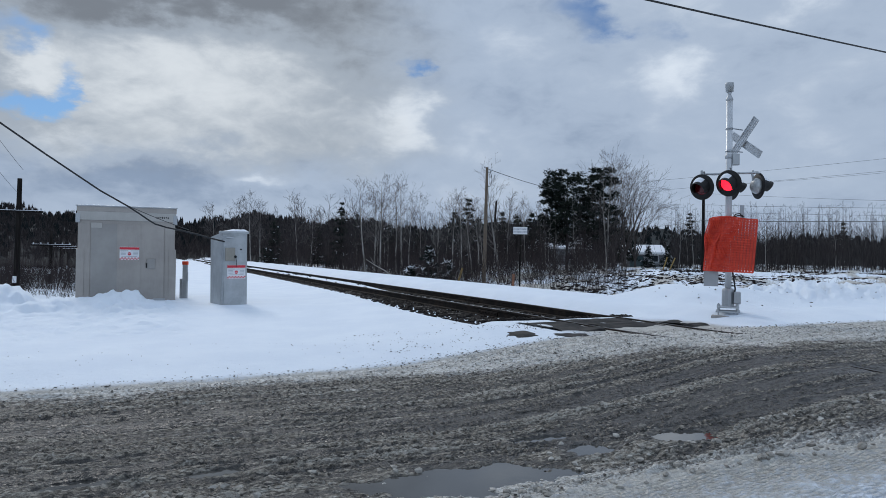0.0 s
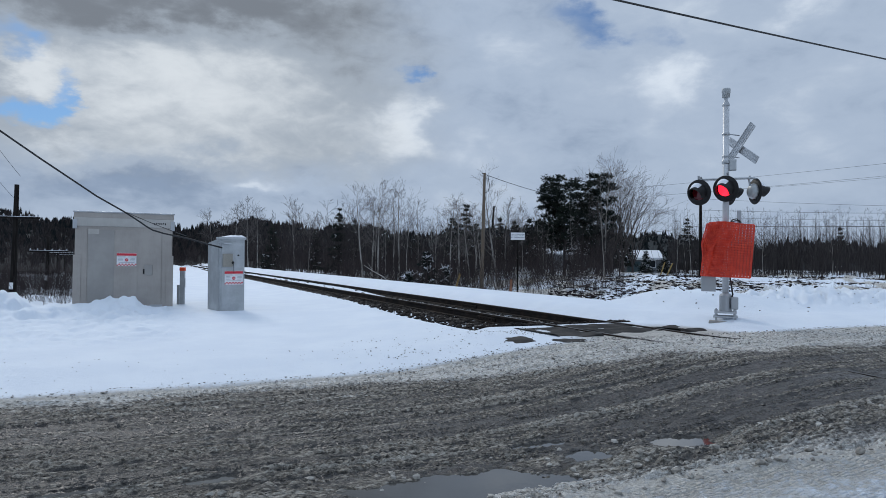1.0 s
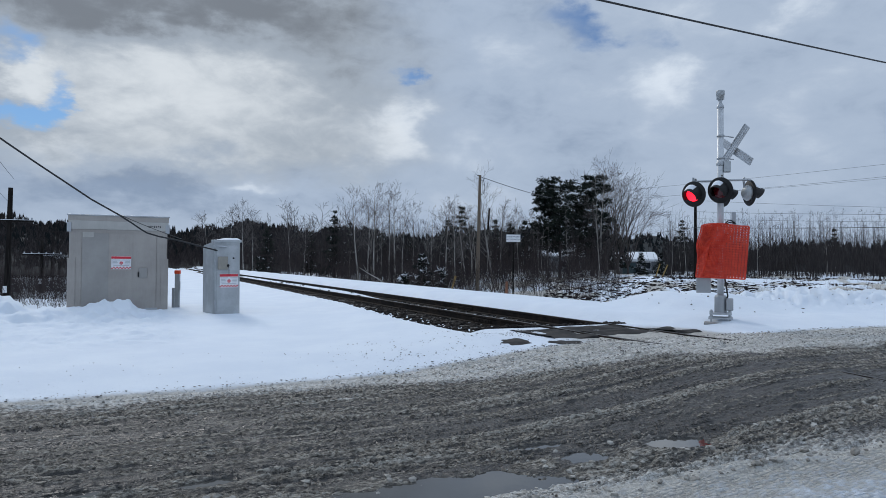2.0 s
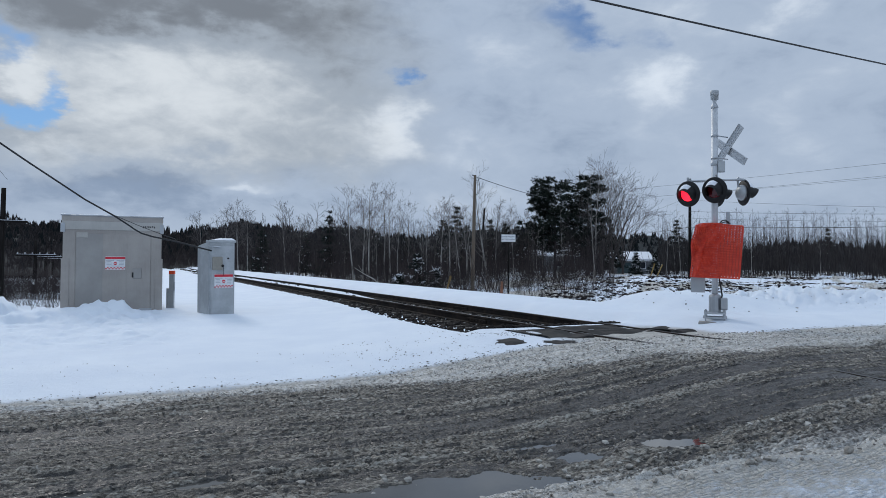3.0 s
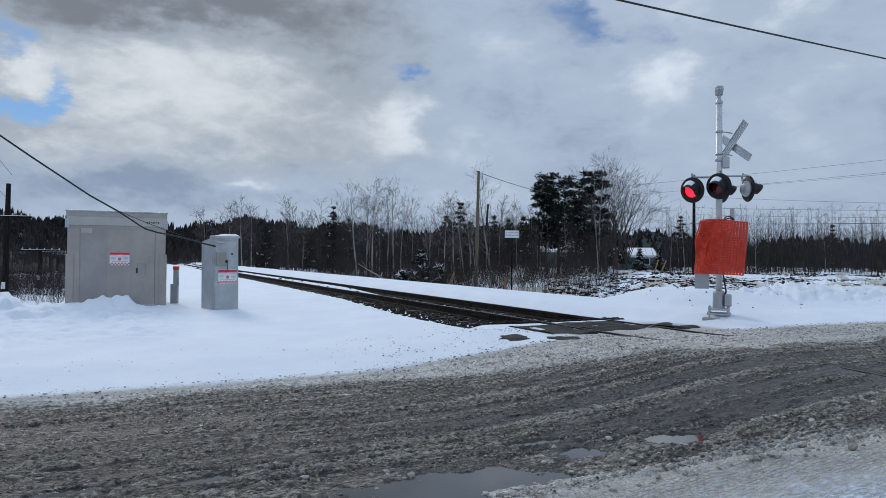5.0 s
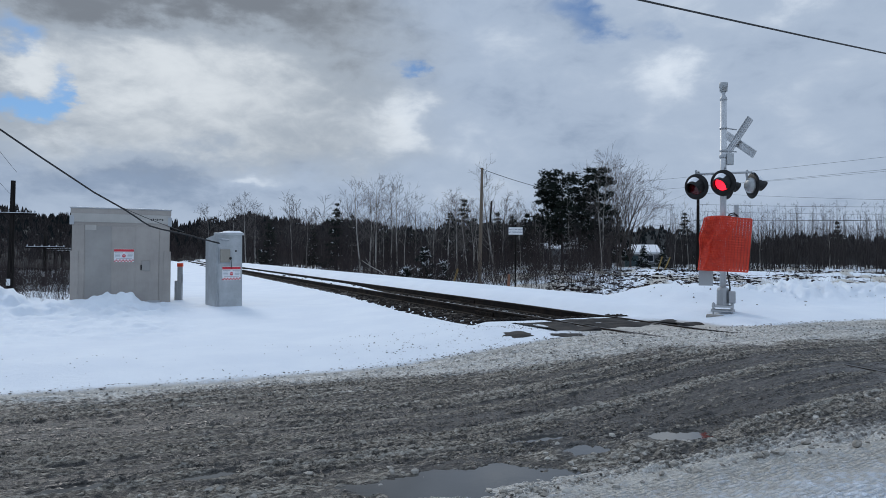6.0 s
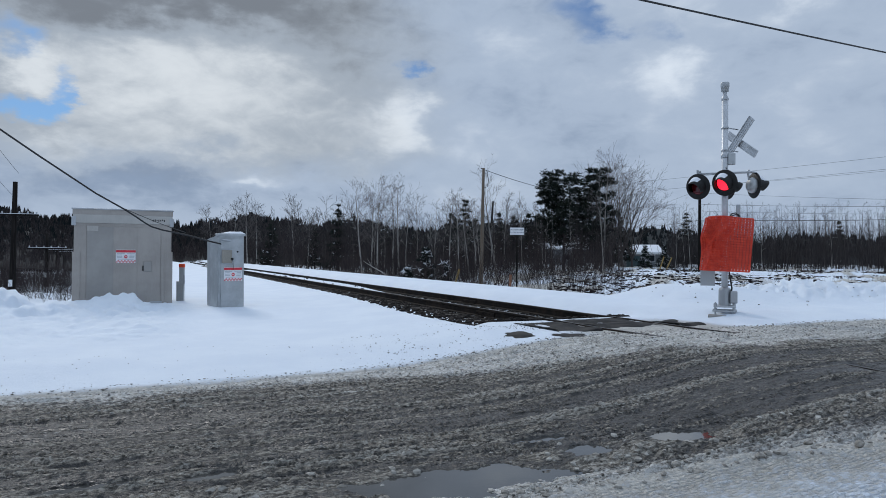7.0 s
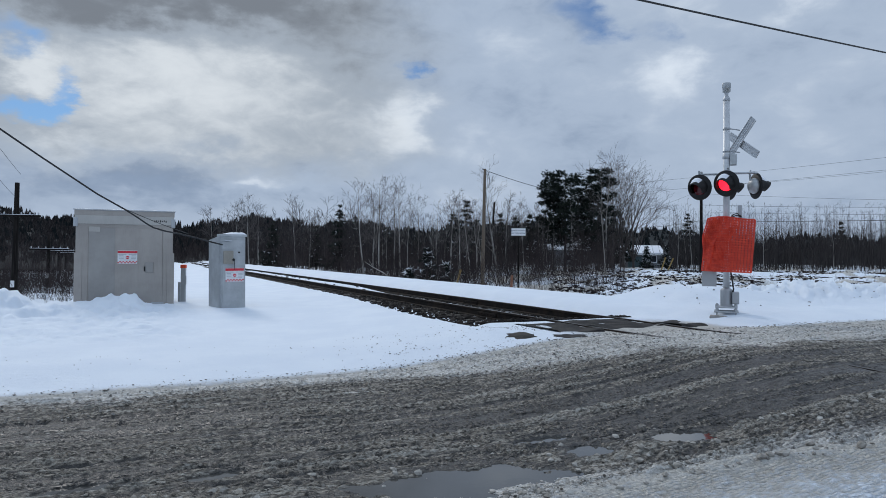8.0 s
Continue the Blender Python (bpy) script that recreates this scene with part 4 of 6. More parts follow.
def orange_net(parent):
    """Plastic safety netting hung round the lower mast, as two layers of strands."""
    def surface(u, v, layer):
        x = -0.335 + 0.83 * u - 0.11 * v + 0.035 * v * u - 0.05 * bell(v, 0.35, 0.2) * (1 - u) ** 2
        y = -0.26 - 0.07 * math.sin(u * 3.1) + 0.03 * math.sin(7 * u + 3 * v) + 0.02 * noise.noise(Vector((u * 5, v * 4, layer)))
        z = 1.81 - 1.00 * v + 0.025 * math.sin(u * 5) * (1 - v) - 0.03 * v * u
        if layer:
            y = -0.17 - 0.05 * math.sin(u * 3.3) + 0.03 * math.sin(u * 4 + v * 2)
            x = x * 0.97 + 0.028
            z += 0.024 - 0.03 * u
        return Vector((x, y, z))

    cols, rows = 15, 21
    for layer in (0, 1):
        bm = bmesh.new()

        def strand(pts, wide, thick):
            prev = None
            for i, p in enumerate(pts):
                d = (pts[min(i + 1, len(pts) - 1)] - pts[max(i - 1, 0)]).normalized()
                side = d.cross(Vector((0, 1, 0))).normalized() * wide
                out = Vector((0, thick, 0))
                ring = [bm.verts.new(p + side - out), bm.verts.new(p - side - out), bm.verts.new(p - side + out), bm.verts.new(p + side + out)]
                if prev:
                    for k in range(4):
                        bm.faces.new((prev[k], prev[(k + 1) % 4], ring[(k + 1) % 4], ring[k]))
                prev = ring
        for i in range(cols + 1):
            strand([surface(i / cols, k / 24, layer) for k in range(25)], 0.0125, 0.0016)
        for k in range(rows + 1):
            strand([surface(i / 24, k / rows, layer) - Vector((0, 0.002, 0)) for i in range(25)], 0.0115, 0.0016)
        part("net_layer", bm, NET, parent, "bright orange plastic netting")
    # the net is folded double over its upper corner
    for u0, u1, v0, v1, dy in ((0.0, 0.66, 0.0, 1.0, -0.03), (0.0, 0.3, 0.05, 1.0, -0.015)):
        bm = bmesh.new()
        def fold(u, v):
            p = surface(u0 + (u1 - u0) * u * (1 - 0.55 * v), v0 + (v1 - v0) * v, 0)
            return p + Vector((0.02 + 0.02 * math.sin(9 * v), dy - 0.03 * math.sin(u * 6 + v * 5), 0.0))
        n = 15
        for i in range(n + 1):
            pts = [fold(i / n, k / 20) for k in range(21)]
            tube(bm, pts, 0.0085, 4, False)
        for k in range(23):
            tube(bm, [fold(i / 14, k / 22) for i in range(15)], 0.0080, 4, False)
        part("net_fold", bm, NET, parent, "crumpled fold of orange netting")


def net_material():
    m = Mat("orange_netting", 0.45)
    g = m.noise(12, 4)
    m.colour(m.mix(m.step(g, 0.3, 0.7), (0.60, 0.032, 0.014), (0.80, 0.075, 0.03)))
    m.b.inputs["Transmission Weight"].default_value = 0.0
    m.b.inputs["Subsurface Weight"].default_value = 0.25
    m.b.inputs["Subsurface Radius"].default_value = (0.02, 0.01, 0.005)
    return m.m


NET = net_material()
MASTPAINT = plain("aluminium_paint", (0.55, 0.57, 0.59), 0.42, 0.25, 0.1)


def crossing_signal():
    X, Y, Z = 5.52, 13.32, 0.46
    # own x runs across the view, own y away from it
    face = math.degrees(math.atan2(-X, Y))
    h = thing("crossing_signal", pose(X, Y, Z, 0, 0, face), "silver crossing signal mast with red flashing lamps", "crossing signal")
    bm = bmesh.new()
    tube(bm, [(0, 0, 0.3), (0, 0, 4.16)], 0.060, 20)
    part("mast", bm, MASTPAINT, h, "silver painted steel mast", True)
    bm = bmesh.new()
    lathe(bm, [(0.062, 4.12), (0.072, 4.14), (0.060, 4.18), (0.030, 4.235), (0.036, 4.27), (0.050, 4.305)], 20)
    part("bell_stem", bm, GALV, h, "", True)
    bm = bmesh.new()
    lathe(bm, [(0.05, 4.295), (0.072, 4.30), (0.074, 4.38), (0.081, 4.385), (0.081, 4.46), (0.076, 4.475), (0.02, 4.48)], 24)
    part("bell", bm, PAINT_SILVER, h, "grey electronic bell", True)
    # base: flanged casting on a bolted frame
    bm = bmesh.new()
    lathe(bm, [(0.115, 0.12), (0.112, 0.42), (0.10, 0.45), (0.062, 0.47)], 12)
    part("base_casting", bm, GALV, h, "galvanised cast base")
    jb = part("junction_box", boxed(0.10, 0.23, -0.10, 0.10, 0.16, 0.40, bevel=0.02), GALV, h, "small grey junction box")
    part("box_lid", boxed(0.105, 0.225, -0.115, -0.10, 0.175, 0.385, bevel=0.006), GALV, jb)
    part("base_plate", boxed(-0.20, 0.20, -0.20, 0.20, 0.085, 0.12, bevel=0.006), GALV, h)
    for sy in (-0.17, 0.17):
        part("lower_bar", boxed(-0.22, 0.22, sy - 0.035, sy + 0.035, 0.0, 0.03, bevel=0.006), GALV, h)
    for sx in (-1, 1):
        for sy in (-1, 1):
            bm = bmesh.new()
            tube(bm, [(sx * 0.17, sy * 0.17, -0.25), (sx * 0.17, sy * 0.17, 0.16)], 0.014, 8)
            lathe(bm, [(0.03, 0.118), (0.03, 0.142)], 6, pose(sx * 0.17, sy * 0.17, 0))
            lathe(bm, [(0.03, 0.03), (0.03, 0.055)], 6, pose(sx * 0.17, sy * 0.17, 0))
            part("anchor_bolt", bm, GALV, h)
    part("foundation", boxed(-0.30, 0.30, -0.30, 0.30, -0.6, -0.06, bevel=0.02), CONCRETE, h, "concrete foundation block")
    # crossbuck, seen from behind: it faces along the road
    along = math.degrees(math.atan2(RY, RX)) - face
    cb = new("crossbuck")
    cb.parent = h
    cb.matrix_local = Matrix.Translation((0, 0, 3.37)) @ pose(0, 0, 0, 0, 0, along)
    cb["label"] = "white crossbuck boards seen from the back"
    for k, (turn, off) in enumerate(((43, 0.40), (-55, 0.43))):
        half, dz = ((0.44, 0.07), (0.43, -0.07))[k]
        bm = boxed(-0.009, 0.009, -0.072, 0.072, -half, half, bevel=0.003)
        for sy in (-0.072, 0.072):
            box(bm, -0.030, 0.0, sy - 0.006, sy + 0.006, -half, half, 0.002)
        for sy in (-0.024, 0.024):
            box(bm, -0.016, 0.0, sy - 0.004, sy + 0.004, -half + 0.01, half - 0.01, 0.001)
        b = part("board", bm, MASTPAINT, cb)
        b.matrix_local = Matrix.Translation((off + 0.02 * k, 0, dz)) @ pose(0, 0, 0, turn, 0, 0)
    for zz in (3.58, 3.14):
        bm = bmesh.new()
        lathe(bm, [(0.066, zz - 0.02), (0.07, zz - 0.02), (0.07, zz + 0.02), (0.066, zz + 0.02)], 20)
        tube(bm, [(0.05, 0.0, zz), (0.24, 0.25, zz)], 0.012, 6)
        part("clamp", bm, GALV, h, "", True)
    bm = bmesh.new()
    lathe(bm, [(0.066, 2.99), (0.075, 3.0), (0.075, 3.06), (0.066, 3.07)], 20)
    part("collar", bm, GALV, h, "", True)
    part("terminal_box", boxed(0.06, 0.19, -0.06, 0.08, 2.86, 3.08, bevel=0.015), PAINT_SILVER, h, "small grey terminal box")
    # crossarm
    bm = bmesh.new()
    tube(bm, [(-0.50, 0.02, 2.72), (-0.46, 0.0, 2.70), (0, -0.02, 2.70), (0.50, 0.02, 2.70), (0.56, 0.03, 2.68)], 0.021, 10)
    lathe(bm, [(0.075, 2.64), (0.085, 2.66), (0.085, 2.74), (0.075, 2.76)], 16)
    part("crossarm", bm, GALV, h, "", True)
    bm = bmesh.new()
    tube(bm, [(-0.50, 0.02, 2.66), (-0.50, 0.0, 2.78)], 0.022, 8)
    part("arm_cap", bm, GALV, h)
    lamp_head(h, (-0.485, -0.10, 2.44), -27, 8, True)
    lamp_head(h, (0.0, -0.20, 2.49), -25, 8, True)
    lamp_head(h, (0.52, 0.08, 2.45), 117, 0, False)
    lamp_head(h, (0.06, 0.30, 2.46), 122, 0, False)
    # gate stub, back plate and wiring under the net
    part("bracket_post", boxed(0.20, 0.28, 0.0, 0.06, 1.5, 2.08, bevel=0.006), GALV, h)
    part("back_plate", boxed(-0.44, -0.175, -0.17, -0.155, 0.50, 0.98, bevel=0.006), GALV, h, "grey metal back plate")
    part("plate_arm", boxed(-0.44, 0.0, -0.15, -0.13, 0.95, 1.0, bevel=0.004), GALV, h)
    bm = bmesh.new()
    tube(bm, [(0.06, -0.02, 0.9), (0.10, -0.05, 0.65), (0.13, -0.03, 0.45), (0.10, 0, 0.3)], 0.016, 8)
    tube(bm, [(0.08, -0.1, 1.84), (0.13, -0.12, 1.90), (0.2, -0.12, 1.91), (0.25, -0.1, 1.84)], 0.012, 6)
    tube(bm, [(0.10, -0.1, 1.84), (0.16, -0.13, 1.87), (0.24, -0.12, 1.88), (0.27, -0.1, 1.84)], 0.012, 6)
    part("wiring", bm, RUBBER, h, "black cable loop", True)
    orange_net(h)
    return h


CONCRETE = two_scale("concrete", (0.22, 0.21, 0.2), (0.36, 0.35, 0.33), (0.3, 0.29, 0.27), 25, 3, 0.85)
crossing_signal()


# ---- trees ----
def limb(segs, rng, p, d, length, r, depth, up=0.25, wob=0.18, kids=5, steps=4, spread=0.75, first=0.25):
    """Adds the tapered pieces of a limb and of its side twigs."""
    d = d.normalized()
    step = length / steps
    pts = []
    for i in range(steps):
        d = (d + Vector((rng.gauss(0, wob), rng.gauss(0, wob), rng.gauss(0, wob) + up * 0.25))).normalized()
        q = p + d * step
        r0, r1 = r * (1 - 0.85 * i / steps), r * (1 - 0.85 * (i + 1) / steps)
        segs.append((p, q, r0, r1, depth))
        pts.append((p, q, d, r1))
        p = q
    if depth <= 0:
        return
    for k in range(kids):
        f = first + (1 - first) * (k + rng.random()) / kids
        a, b, dd, rr = pts[min(steps - 1, int(f * steps))]
        side = dd.cross(Vector((rng.gauss(0, 1), rng.gauss(0, 1), rng.gauss(0, 1))))
        if side.length < 1e-3:
            continue
        way = dd * (1 - spread * 0.5) + side.normalized() * spread
        limb(segs, rng, a.lerp(b, rng.random()), way, length * rng.uniform(0.40, 0.75) * (1.15 - 0.5 * f), max(rr * 0.62, 0.004), depth - 1, up, wob, max(2, kids - 1), max(2, steps - 1), spread, 0.2)


def bare_tree(rng, height, spread=0.3, start=0.35, limbs=20, levels=1, girth=0.011, kids=5, lean=0.03):
    """Pieces of a leafless tree with an egg-shaped crown: trunk first, then limbs."""
    trunk, crown = [], []
    n = 10
    p, d = Vector((0, 0, -0.3)), Vector((rng.gauss(0, lean), rng.gauss(0, lean), 1)).normalized()
    path = []
    for i in range(n):
        d = (d + Vector((rng.gauss(0, 0.03), rng.gauss(0, 0.03), 0.05))).normalized()
        q = p + d * (height + 0.3) / n
        r0, r1 = (height * girth * (1 - 0.93 * k / n) for k in (i, i + 1))
        trunk.append((p, q, r0, r1, 3))
        path.append((p, q, d, r1))
        p = q
    for k in range(limbs):
        g = (k + rng.random()) / limbs
        f = start + (1 - start) * g
        a, b, dd, rr = path[min(n - 1, int(f * n))]
        q = rng.random() * 6.283
        way = Vector((math.cos(q), math.sin(q), rng.uniform(0.45, 1.0) + 0.4 * g))
        ln = height * spread * (0.25 + 0.75 * math.sin(math.pi * min(1.0, 0.22 + 0.72 * g))) * rng.uniform(0.65, 1.2)
        limb(crown, rng, a.lerp(b, (f * n) % 1), way, ln, max(rr * 0.5, 0.006), levels, 0.30, 0.10, kids, 4, 0.62)
    return trunk, crown


def fan_tree(rng, height, stems=8, width=0.5):
    """Pieces of a broad hardwood: a short bole, stems that fan out, and a dome of fine twigs."""
    bole = height * 0.16
    trunk = [(Vector((0, 0, -0.3 + (bole + 0.3) * i / 3)), Vector((0, 0, -0.3 + (bole + 0.3) * (i + 1) / 3)), 0.020 * height * (1 - 0.1 * i), 0.020 * height * (0.9 - 0.1 * i), 3) for i in range(3)]
    crown = []
    for k in range(stems):
        q = 6.283 * (k + 0.6 * rng.random()) / stems
        out = width * (0.15 + 0.85 * ((k * 3 + 1) % stems) / stems)
        way = Vector((math.cos(q) * out, math.sin(q) * out, 1.0))
        ln = (height - bole) * (1.05 - 0.28 * out)
        limb(crown, rng, Vector((0, 0, bole * rng.uniform(0.6, 1.0))), way, ln, 0.010 * height, 3, 0.10, 0.07, 5, 6, 0.55, 0.22)
    return trunk, crown


def shrub(rng, height, stems=11, kids=5):
    out = []
    for _ in range(stems):
        q = rng.random() * 6.283
        way = Vector((math.cos(q) * rng.random() * 0.6, math.sin(q) * rng.random() * 0.6, 1))
        limb(out, rng, Vector((rng.gauss(0, 0.3), rng.gauss(0, 0.3), -0.2)), way, height * rng.uniform(0.5, 1.1), 0.011, 1, 0.2, 0.08, kids, 3, 0.5)
    return out


def seg_arrays(segs, sides, thick=1.0, least=0.0):
    """Vertices and faces of tapered sticks."""
    a = np.array([s[0][:] for s in segs])
    b = np.array([s[1][:] for s in segs])
    r0 = np.maximum(np.array([s[2] for s in segs]) * thick, least)
    r1 = np.maximum(np.array([s[3] for s in segs]) * thick, least * 0.7)
    d = b - a
    d /= np.maximum(np.linalg.norm(d, axis=1, keepdims=True), 1e-6)
    u = np.cross(d, np.array([0.31, 0.17, 0.93]))
    u /= np.maximum(np.linalg.norm(u, axis=1, keepdims=True), 1e-6)
    v = np.cross(d, u)
    q = np.arange(sides) * 2 * math.pi / sides
    ring = u[:, None] * np.cos(q)[None, :, None] + v[:, None] * np.sin(q)[None, :, None]
    verts = np.concatenate([a[:, None] + ring * r0[:, None, None], b[:, None] + ring * r1[:, None, None]], 1)
    k = np.arange(sides)
    quad = np.stack([k, (k + 1) % sides, (k + 1) % sides + sides, k + sides], 1)
    faces = quad[None] + (np.arange(len(segs)) * 2 * sides)[:, None, None]
    return verts.reshape(-1, 3), faces.reshape(-1, 4)


def mesh_of(name, v, f):
    me = bpy.data.meshes.new(name)
    me.vertices.add(len(v))
    me.vertices.foreach_set("co", np.ascontiguousarray(v, dtype=np.float32).ravel())
    k = f.shape[1]
    me.loops.add(len(f) * k)
    me.loops.foreach_set("vertex_index", np.ascontiguousarray(f, dtype=np.int32).ravel())
    me.polygons.add(len(f))
    me.polygons.foreach_set("loop_start", np.arange(len(f), dtype=np.int32) * k)
    me.update(calc_edges=True)
    return me


def bark(name, c1, c2, c3, fine=25):
    return two_scale(name, c1, c2, c3, fine, 1.2, 0.9, 0, 0.3, 0.01, sz=0.5, gloss=0.12)


BIRCH = bark("pale_birch_bark", (0.26, 0.24, 0.22), (0.44, 0.42, 0.39), (0.10, 0.09, 0.08))
TWIG = bark("grey_brown_twigs", (0.06, 0.054, 0.052), (0.125, 0.112, 0.107), (0.09, 0.078, 0.072))
PALETWIG = bark("pale_birch_twigs", (0.085, 0.076, 0.072), (0.17, 0.155, 0.148), (0.12, 0.105, 0.098))
WOODS = bark("dull_brown_bark", (0.022, 0.0195, 0.020), (0.048, 0.042, 0.042), (0.078, 0.069, 0.068), 3)
BRUSH = bark("dark_brush_twigs", (0.020, 0.0165, 0.0175), (0.042, 0.034, 0.034), (0.070, 0.055, 0.052), 3)
NEEDLE = bark("dark_pine_needles", (0.009, 0.014, 0.013), (0.021, 0.030, 0.024), (0.034, 0.042, 0.032), 6)
FARGREEN = bark("far_conifers", (0.010, 0.015, 0.017), (0.020, 0.027, 0.028), (0.030, 0.033, 0.035), 0.3)


def spot(bearing, dist):
    """A place by its bearing from the road's edge and its distance ahead."""
    return dist * math.tan(radians(bearing)), dist


def tree(kind, bearing, dist, height, label, spread=0.3, start=0.35, limbs=20, levels=1, bark_m=None, girth=0.011, kids=5):
    rng = random.Random(int(bearing * 100) + int(dist * 7))
    x, y = spot(bearing, dist)
    t = thing(kind, pose(x, y, ground_at(x, y), 0, 0, rng.uniform(0, 360)), label, "tree", "trees behind the track")
    trunk, crown = fan_tree(rng, height, limbs, spread) if kind == "maple" else bare_tree(rng, height, spread, start, limbs, levels, girth, kids)
    bm = bmesh.new()
    tube(bm, [trunk[0][0]] + [s[1] for s in trunk], [trunk[0][2]] + [s[3] for s in trunk], 7)
    part("trunk", bm, bark_m or BIRCH, t, "", True)
    link("crown", mesh_of("crown", *seg_arrays(crown, 3, 1.0, 0.00012 * dist)), PALETWIG if bark_m is None else TWIG, t, "bare grey-brown twigs")["kind"] = "stuff"
    return t


def needles(rng, centres, size, blades, droop=0.0):
    """Tufts of narrow blades round many centres."""
    n = len(centres)
    c = np.repeat(np.array(centres), blades, 0)
    d = rng.normal(0, 1, (n * blades, 3))
    d[:, 2] = d[:, 2] * 0.7 + 0.25 - droop
    d /= np.linalg.norm(d, axis=1, keepdims=True)
    side = np.cross(d, rng.normal(0, 1, (n * blades, 3)))
    side /= np.maximum(np.linalg.norm(side, axis=1, keepdims=True), 1e-6)
    s = size * rng.uniform(0.6, 1.3, (n * blades, 1))
    v = np.stack([c - side * s * 0.13, c + side * s * 0.13, c + d * s], 1).reshape(-1, 3)
    return v, np.arange(len(v)).reshape(-1, 3)


def conifer(kind, bearing, dist, height, width, label, base=0.1, snowy=0.0, open_crown=False, whorls=18):
    rng = random.Random(int(bearing * 77) + int(dist * 3) + 5)
    nr = np.random.default_rng(rng.randrange(10 ** 6))
    x, y = spot(bearing, dist)
    t = thing(kind, pose(x, y, ground_at(x, y)), label, "tree", "trees behind the track")
    tr, br, cs, tops = [], [], [], []
    n = 8
    for i in range(n):
        tr.append((Vector((0, 0, -0.3 + (height + 0.3) * i / n)), Vector((0, 0, -0.3 + (height + 0.3) * (i + 1) / n)), height * 0.016 * (1 - i / n) + 0.02, height * 0.016 * (1 - (i + 1) / n) + 0.012, 3))
    for w in range(whorls):
        f = base + (1 - base) * (w + rng.random() * 0.7) / whorls
        if open_crown:
            reach = width * (0.22 + 0.78 * math.sin(math.pi * min(1, 0.30 + 0.64 * (f - base) / (1 - base))) ** 0.8) * rng.uniform(0.45, 1.08)
        else:
            reach = 1.25 * width * (1 - (f - base) / (1 - base)) ** 0.8 * rng.uniform(0.5, 1.2) + 0.08
        for k in range(4 if open_crown else 6):
            q = rng.random() * 6.283
            rise = rng.uniform(-0.05, 0.32) if open_crown else rng.uniform(-0.35, 0.05)
            a = Vector((0, 0, f * height))
            b = a + Vector((math.cos(q), math.sin(q), rise)) * reach * rng.uniform(0.6, 1.0)
            b.z = min(b.z, height)
            br.append((a, b, 0.012 * height * (1 - f) * 0.5 + 0.012, 0.008, 1))
            m = max(3, int(reach / 0.16))
            if open_crown:
                for _ in range(24):
                    cs.append((b.x + rng.gauss(0, 0.27), b.y + rng.gauss(0, 0.27), b.z + rng.gauss(0, 0.12)))
            for j in range(m):
                g = 0.25 + 0.75 * (j + rng.random()) / m
                p = a.lerp(b, g)
                cs.append((p.x + rng.gauss(0, 0.10 * reach), p.y + rng.gauss(0, 0.10 * reach), p.z + rng.gauss(0, 0.035 * reach)))
                if rng.random() < snowy:
                    tops.append((p.x + rng.gauss(0, 0.06), p.y + rng.gauss(0, 0.06), p.z + 0.05))
    bm = bmesh.new()
    tube(bm, [tr[0][0]] + [s[1] for s in tr], [tr[0][2]] + [s[3] for s in tr], 7)
    part("trunk", bm, WOODS, t, "", True)
    link("branches", mesh_of("branches", *seg_arrays(br, 4)), WOODS, t)["kind"] = "stuff"
    size = 0.25 if open_crown else 0.20 + 0.008 * height
    link("crown", mesh_of("crown", *needles(nr, cs, size, 12, 0.0 if open_crown else 0.3)), NEEDLE, t, "dark green needle tufts")
    if tops:
        link("snow_cap", mesh_of("snow_cap", *needles(nr, tops, 0.26, 9, 0.3)), CLEANSNOW, t, "snow caught on the boughs")["kind"] = "stuff"
    return t


def spread_copies(name, kinds, places, material, label, sides=3, least=0.0):
    """Many copies of a few tree forms joined into one mesh."""
    vs, fs, n = [], [], 0
    forms = [seg_arrays(k, sides, 1.0, least) for k in kinds]
    for i, (x, y, z, size, turn) in enumerate(places):
        v, f = forms[i % len(forms)]
        ca, sa = math.cos(turn), math.sin(turn)
        w = np.stack([v[:, 0] * ca - v[:, 1] * sa, v[:, 0] * sa + v[:, 1] * ca, v[:, 2]], 1) * size + np.array([x, y, z])
        vs.append(w)
        fs.append(f + n)
        n += len(v)
    ob = link(name, mesh_of(name, np.concatenate(vs), np.concatenate(fs)), material)
    return tagged(ob, label, name.replace("_", " "), kind="stuff")


def scatter(seed, count, b0, b1, d0, d1, s0, s1, skip=None):
    rng = random.Random(seed)
    out = []
    for _ in range(count):
        bearing, dist = rng.uniform(b0, b1), d0 + (d1 - d0) * rng.random()
        x, y = spot(bearing, dist)
        s, c = x * RX + y * RY, y * RX - x * RY
        if skip and skip(s, c, x, y):
            continue
        out.append((x, y, s0 + (s1 - s0) * rng.random(), rng.random() * 6.283))
    if not out:
        return []
    z, _ = snow_height(np.array([o[0] for o in out]), np.array([o[1] for o in out]))
    return [(x, y, float(h), size, turn) for (x, y, size, turn), h in zip(out, z)]


